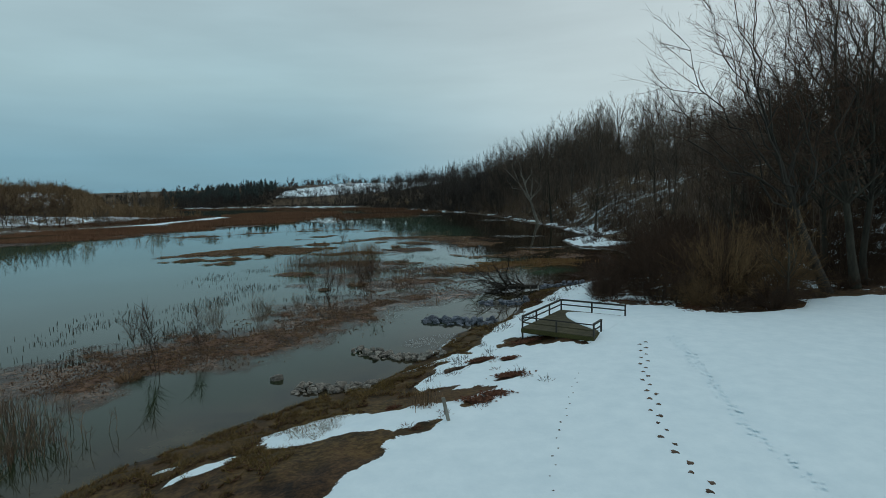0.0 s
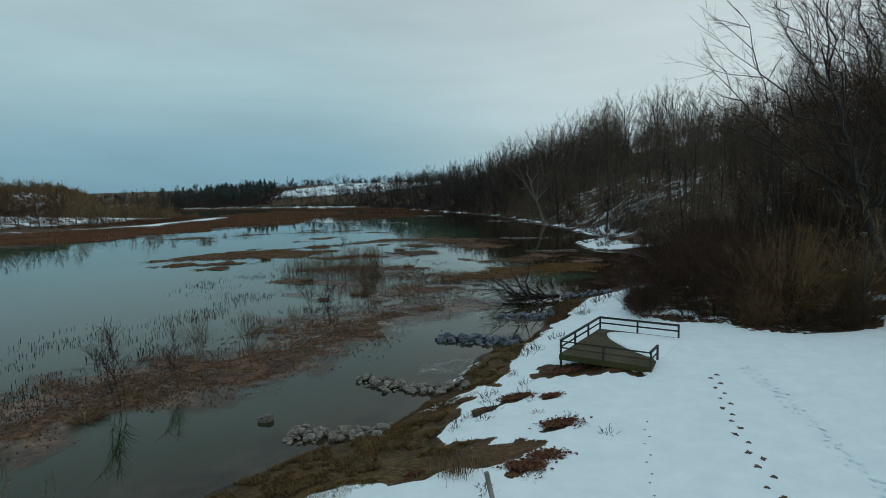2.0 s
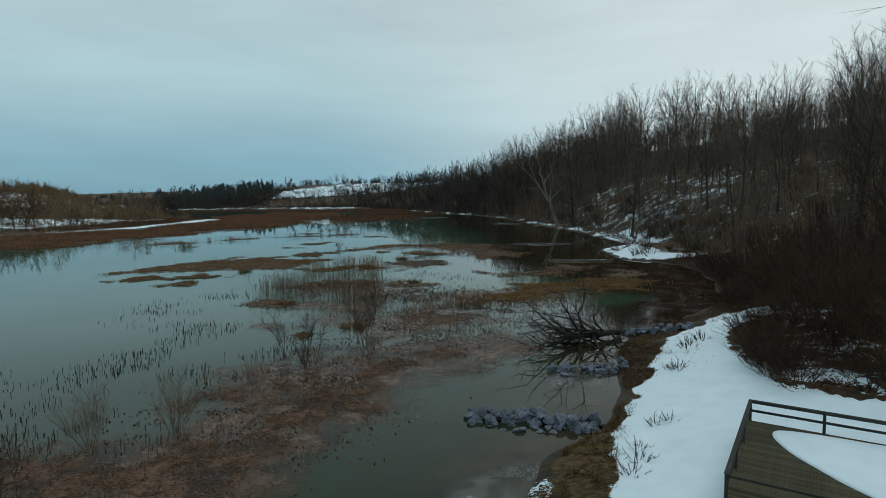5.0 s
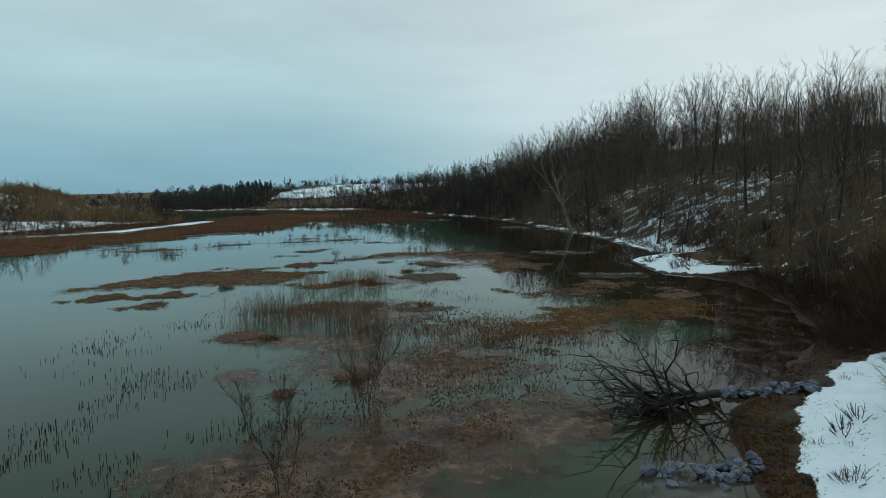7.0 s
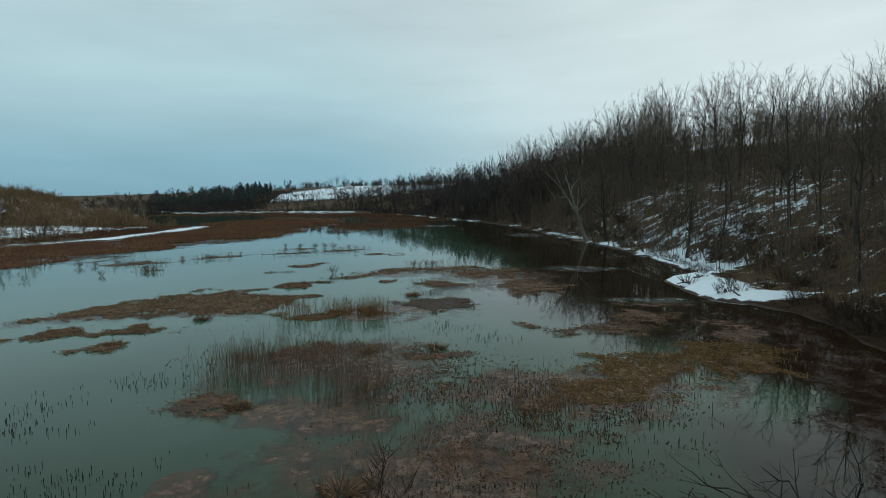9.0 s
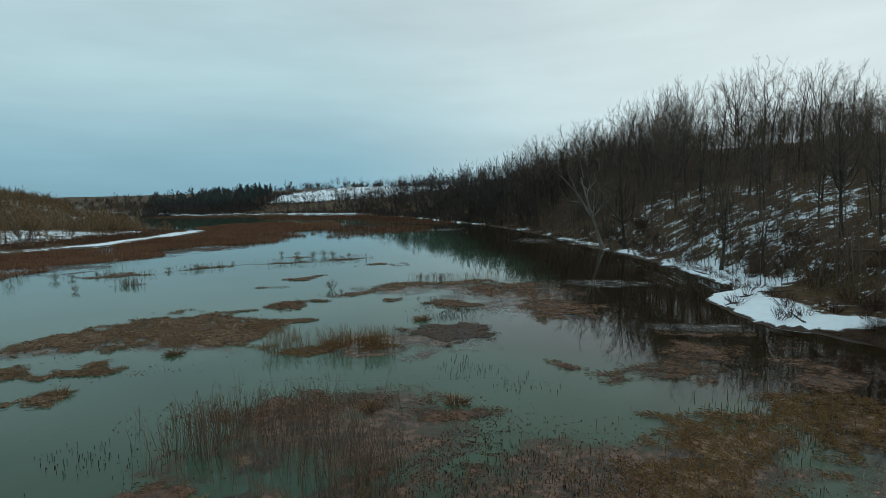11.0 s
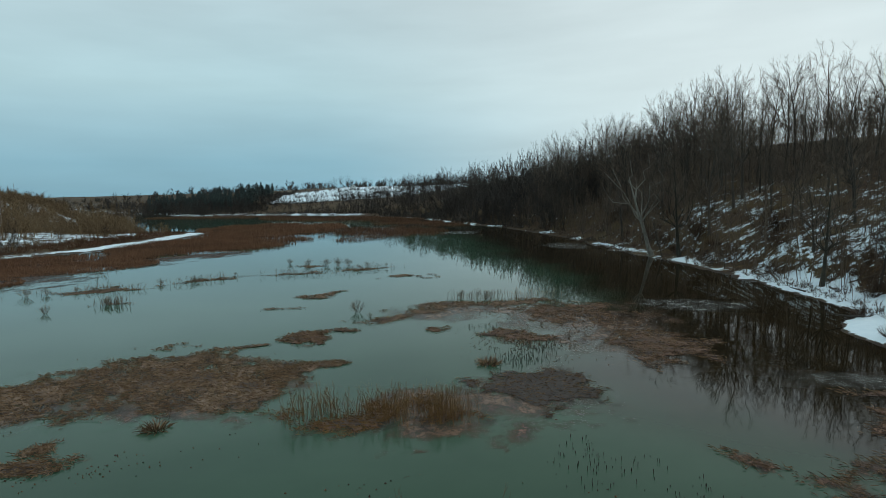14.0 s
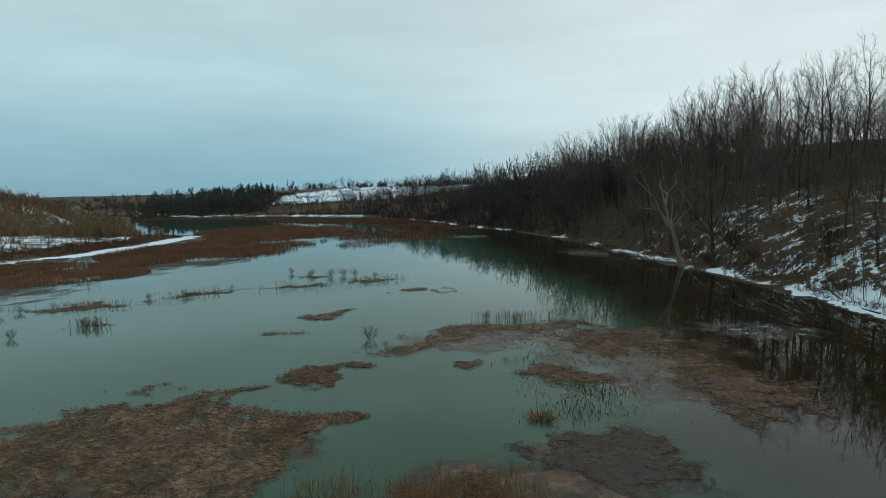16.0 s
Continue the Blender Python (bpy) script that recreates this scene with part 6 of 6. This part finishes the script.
def platform():
    """Axes: u runs inland along the long side, v across."""
    root = new("viewing_platform")
    turn = math.degrees(math.atan2(0.79, 0.614))
    base = pose(14.49, 21.72, 0, 0, 0, turn)
    root.matrix_basis = base
    U, V, top, rail = 7.2, 5.15, 2.08, 2.92
    rng = random.Random(3)

    def gz(u, v):
        w = base @ Vector((u, -v, 0))
        return ground_z(w.x, w.y)

    n = 50
    for i in range(n):
        w = U / n
        me = box_mesh("deck_board", w - 0.012, V + rng.uniform(-0.01, 0.03), 0.038, WOOD, 0.004) if i < 4 else None
        boards.append(me) if me else None
        part("deck_board", boards[i % 4], root, "", pose((i + 0.5) * w, -V / 2, top - 0.019 + rng.uniform(-0.003, 0.003), 0, rng.uniform(-0.4, 0.4), 0))
    for u in (0.02, U - 0.02):
        part("rim_joist", box_mesh("rim_joist", 0.05, V + 0.06, 0.30, WOOD_MOSSY), root, "mossy rim joist", pose(u, -V / 2, top - 0.19))
    for v in (0.0, V):
        part("rim_joist", box_mesh("rim_joist", U - 0.08, 0.05, 0.30, WOOD_MOSSY), root, "mossy rim joist", pose(U / 2, -v, top - 0.19))
    part("beam", box_mesh("beam", 0.12, V, 0.24, WOOD_MOSSY), root, "", pose(0.9, -V / 2, top - 0.46))
    spots = [(0, 0), (U / 3, 0), (2 * U / 3, 0), (U, 0), (U, V / 2), (U, V), (0, V / 2), (0, V), (1.55, V)]
    for u, v in spots:
        foot = gz(u, v) - 0.3
        top_z = rail - 0.02
        part("post", box_mesh("post", 0.105, 0.105, top_z - foot, WOOD_RAIL), root, "", pose(u + (0.06 if u == 0 else 0), -v + (-0.06 if v == 0 else 0), (top_z + foot) / 2))

    def rail_run(a, b, wood=WOOD_RAIL):
        (u0, v0), (u1, v1) = a, b
        L = math.hypot(u1 - u0, v1 - v0)
        ang = math.degrees(math.atan2(-(v1 - v0), u1 - u0))
        mid = ((u0 + u1) / 2, -(v0 + v1) / 2)
        part("cap_rail", box_mesh("cap_rail", L + 0.12, 0.145, 0.04, wood), root, "", pose(*mid, rail, 0, 0, ang))
        part("top_rail", box_mesh("top_rail", L, 0.04, 0.09, wood), root, "", pose(*mid, rail - 0.07, 0, 0, ang))
        part("mid_rail", box_mesh("mid_rail", L, 0.04, 0.10, wood), root, "", pose(*mid, rail - 0.42, 0, 0, ang))

    rail_run((0.06, 0.06), (U, 0.06))
    rail_run((U, 0.06), (U, V))
    part("top_rail", box_mesh("top_rail", 0.045, V - 0.06, 0.075, WOOD_RAIL), root, "", pose(0.06, -V / 2, rail - 0.08))
    part("mid_rail", box_mesh("mid_rail", 0.04, V - 0.06, 0.09, WOOD), root, "", pose(0.06, -V / 2, rail - 0.46))
    rail_run((0.06, V), (1.55, V))
    tagged(root, "weathered dark wooden viewing platform with post-and-rail sides", "platform")
    # snow lying on the boards
    outline = [(6.75, 1.5), (6.4, 0.95), (5.7, 1.0), (4.6, 1.6), (3.7, 2.4), (2.9, 3.2), (2.3, 4.0), (1.9, 4.6), (1.8, 5.3), (3.0, 5.45), (5, 5.45), (6.8, 5.3), (6.95, 3.4)]
    bm = bmesh.new()
    k = len(outline)
    fine = []
    for i in range(k):
        p0, p1, p2, p3 = (Vector(outline[(i + j) % k]) for j in (-1, 0, 1, 2))
        for t in (0, 0.25, 0.5, 0.75):
            fine.append(0.5 * (2 * p1 + (p2 - p0) * t + (2 * p0 - 5 * p1 + 4 * p2 - p3) * t * t + (3 * p1 - p0 - 3 * p2 + p3) * t ** 3))
    mid = sum(fine, Vector((0, 0))) / len(fine)
    rings = []
    for grow, z in ((1.0, -0.05), (0.99, 0.03), (0.93, 0.075), (0.75, 0.095), (0.4, 0.10)):
        rings.append([bm.verts.new((mid.x + (p.x - mid.x) * grow, -(mid.y + (p.y - mid.y) * grow), z + rng.uniform(-0.006, 0.006))) for p in fine])
    for a, b in zip(rings[:-1], rings[1:]):
        for i in range(len(a)):
            bm.faces.new((a[i], a[(i + 1) % len(a)], b[(i + 1) % len(a)], b[i]))
    bm.faces.new(rings[-1])
    bmesh.ops.recalc_face_normals(bm, faces=bm.faces)
    snow = new("deck_snow", bm_mesh("deck_snow", bm, SNOW, True))
    snow.matrix_basis = base @ pose(0, 0, top)
    tagged(snow, "smooth sheet of old snow lying on the platform", "snow")


boards = []
platform()


def stake():
    x, y = 8.0, 6.6
    z = ground_z(x, y)
    ob = new("stake", box_mesh("stake", 0.14, 0.14, 1.3, BARK_PALE, 0.02))
    ob.matrix_basis = pose(x, y, z + 0.5, 0, -12, 10)
    tagged(ob, "short weathered wooden stake leaning in the grass", "stake")


stake()


# ---- marks in the snow ----
def print_mesh(name, seed, length, width, inner_mat):
    rng = random.Random(seed)
    n = 12
    shape = [rng.uniform(0.55, 1.2) for _ in range(n)]
    v, f = [], []
    for r, z in ((1.0, 0.0), (0.94, 0.008), (0.84, 0.006), (0.74, 0.002)):
        for i in range(n):
            a = 6.283 * i / n
            k = r * (shape[i] * rng.uniform(0.95, 1.05))
            v.append((math.cos(a) * width * k, math.sin(a) * length * k, z))
    for q in range(3):
        for i in range(n):
            f.append((q * n + i, q * n + (i + 1) % n, (q + 1) * n + (i + 1) % n, (q + 1) * n + i))
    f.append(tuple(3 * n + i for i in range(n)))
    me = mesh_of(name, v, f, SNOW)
    me.materials.append(inner_mat)
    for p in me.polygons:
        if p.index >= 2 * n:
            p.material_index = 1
    return me


def snow_marks():
    # dark brown inside a thin snow-coloured rim
    boot = [print_mesh("footprint", s, 0.2, 0.14, PRINT_BROWN) for s in (1, 2, 3)]
    # nearly flat prints; the shade of the hollow is their inner colour
    small = [print_mesh("paw_print", s, 0.075, 0.06, PAW_SHADE) for s in (4, 5)]
    rng = random.Random(6)

    def trail(line, meshes, gap, side, name, label, group, lo, hi):
        pts = [Vector(p) for p in line]
        dist, k, sgn = 0.0, 0, 1
        for a, b in zip(pts[:-1], pts[1:]):
            L = (b - a).length
            while dist < L:
                p = a.lerp(b, dist / L)
                d = (b - a).normalized()
                x, y = p.x - d.y * side * sgn + rng.gauss(0, 0.05), p.y + d.x * side * sgn + rng.gauss(0, 0.06)
                ob = new(name, rng.choice(meshes))
                s = rng.uniform(lo, hi)
                ob.matrix_basis = pose(x, y, ground_z(x, y) + 0.104, 0, 0, math.degrees(math.atan2(d.y, d.x)) - 90 + rng.gauss(0, 12)) @ Matrix.Scale(s, 4)
                tagged(ob, label, "footprint", group)
                dist, sgn = dist + gap * rng.uniform(0.85, 1.15), -sgn
            dist -= L

    trail([(21.3, 17.3), (19.7, 13.5), (18.4, 10.2), (17.4, 7.2), (16.7, 5.1), (16.1, 3.3), (16.0, 1.6), (15.6, -1.5)], boot, 0.72, 0.13, "footprint", "dark boot print in the snow", "boot prints across the snow", 0.7, 1.15)
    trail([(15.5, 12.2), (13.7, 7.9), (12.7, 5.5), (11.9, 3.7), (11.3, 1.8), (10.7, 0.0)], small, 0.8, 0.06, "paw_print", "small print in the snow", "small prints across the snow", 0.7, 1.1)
    scuff = [print_mesh("scuff", s, 0.16, 0.12, SNOW) for s in (7, 8, 9)]
    for lane, side in ((0.0, 0.16), (0.2, 0.1)):
        trail([(23.4 + lane, 18), (22.6 + lane, 14), (21.6 + lane, 10.5), (20.8 + lane, 7.9), (19.9 + lane, 4.7), (19.5 + lane, 2.2), (19.1 + lane, -1)], scuff, 0.34, side, "scuff", "shallow snow-filled scuff along a trodden track", "scuffs along the trodden track", 0.35, 0.95)


snow_marks()


def far_house():
    """A small gabled house on the crest of the far snowy field."""
    root = new("house")
    x, y = -69, 838
    root.matrix_basis = pose(x, y, ground_z(x, y) - 0.3, 0, 0, 12)
    bm = bmesh.new()
    w, d, e, r = 5.0, 3.6, 4.6, 7.6
    ring = [[bm.verts.new((px, py, z)) for px, z in ((-d, 0), (d, 0), (d, e), (0, r), (-d, e))] for py in (-w, w)]
    for i in range(5):
        bm.faces.new((ring[0][i], ring[0][(i + 1) % 5], ring[1][(i + 1) % 5], ring[1][i]))
    bm.faces.new(ring[0][::-1])
    bm.faces.new(ring[1])
    bmesh.ops.recalc_face_normals(bm, faces=bm.faces)
    part("wall", bm_mesh("wall", bm, SIDING), root, "pale painted siding")
    slope = math.degrees(math.atan2(r - e, d))
    for side in (-1, 1):
        part("roof", box_mesh("roof", math.hypot(d, r - e) + 0.6, 2 * w + 0.8, 0.18, WOOD_RAIL), root, "dark roof slope", pose(side * (d / 2 + 0.15), 0, (e + r) / 2 + 0.02, 0, side * slope, 0))
    for px, z in ((-1.7, 2.0), (1.7, 2.0), (0, 5.0)):
        part("window", box_mesh("window", 0.95, 0.08, 1.3, WOOD_RAIL, 0), root, "dark window", pose(px, -w - 0.03, z))
    tagged(root, "small pale gabled house on the far snowy rise", "house")


far_house()
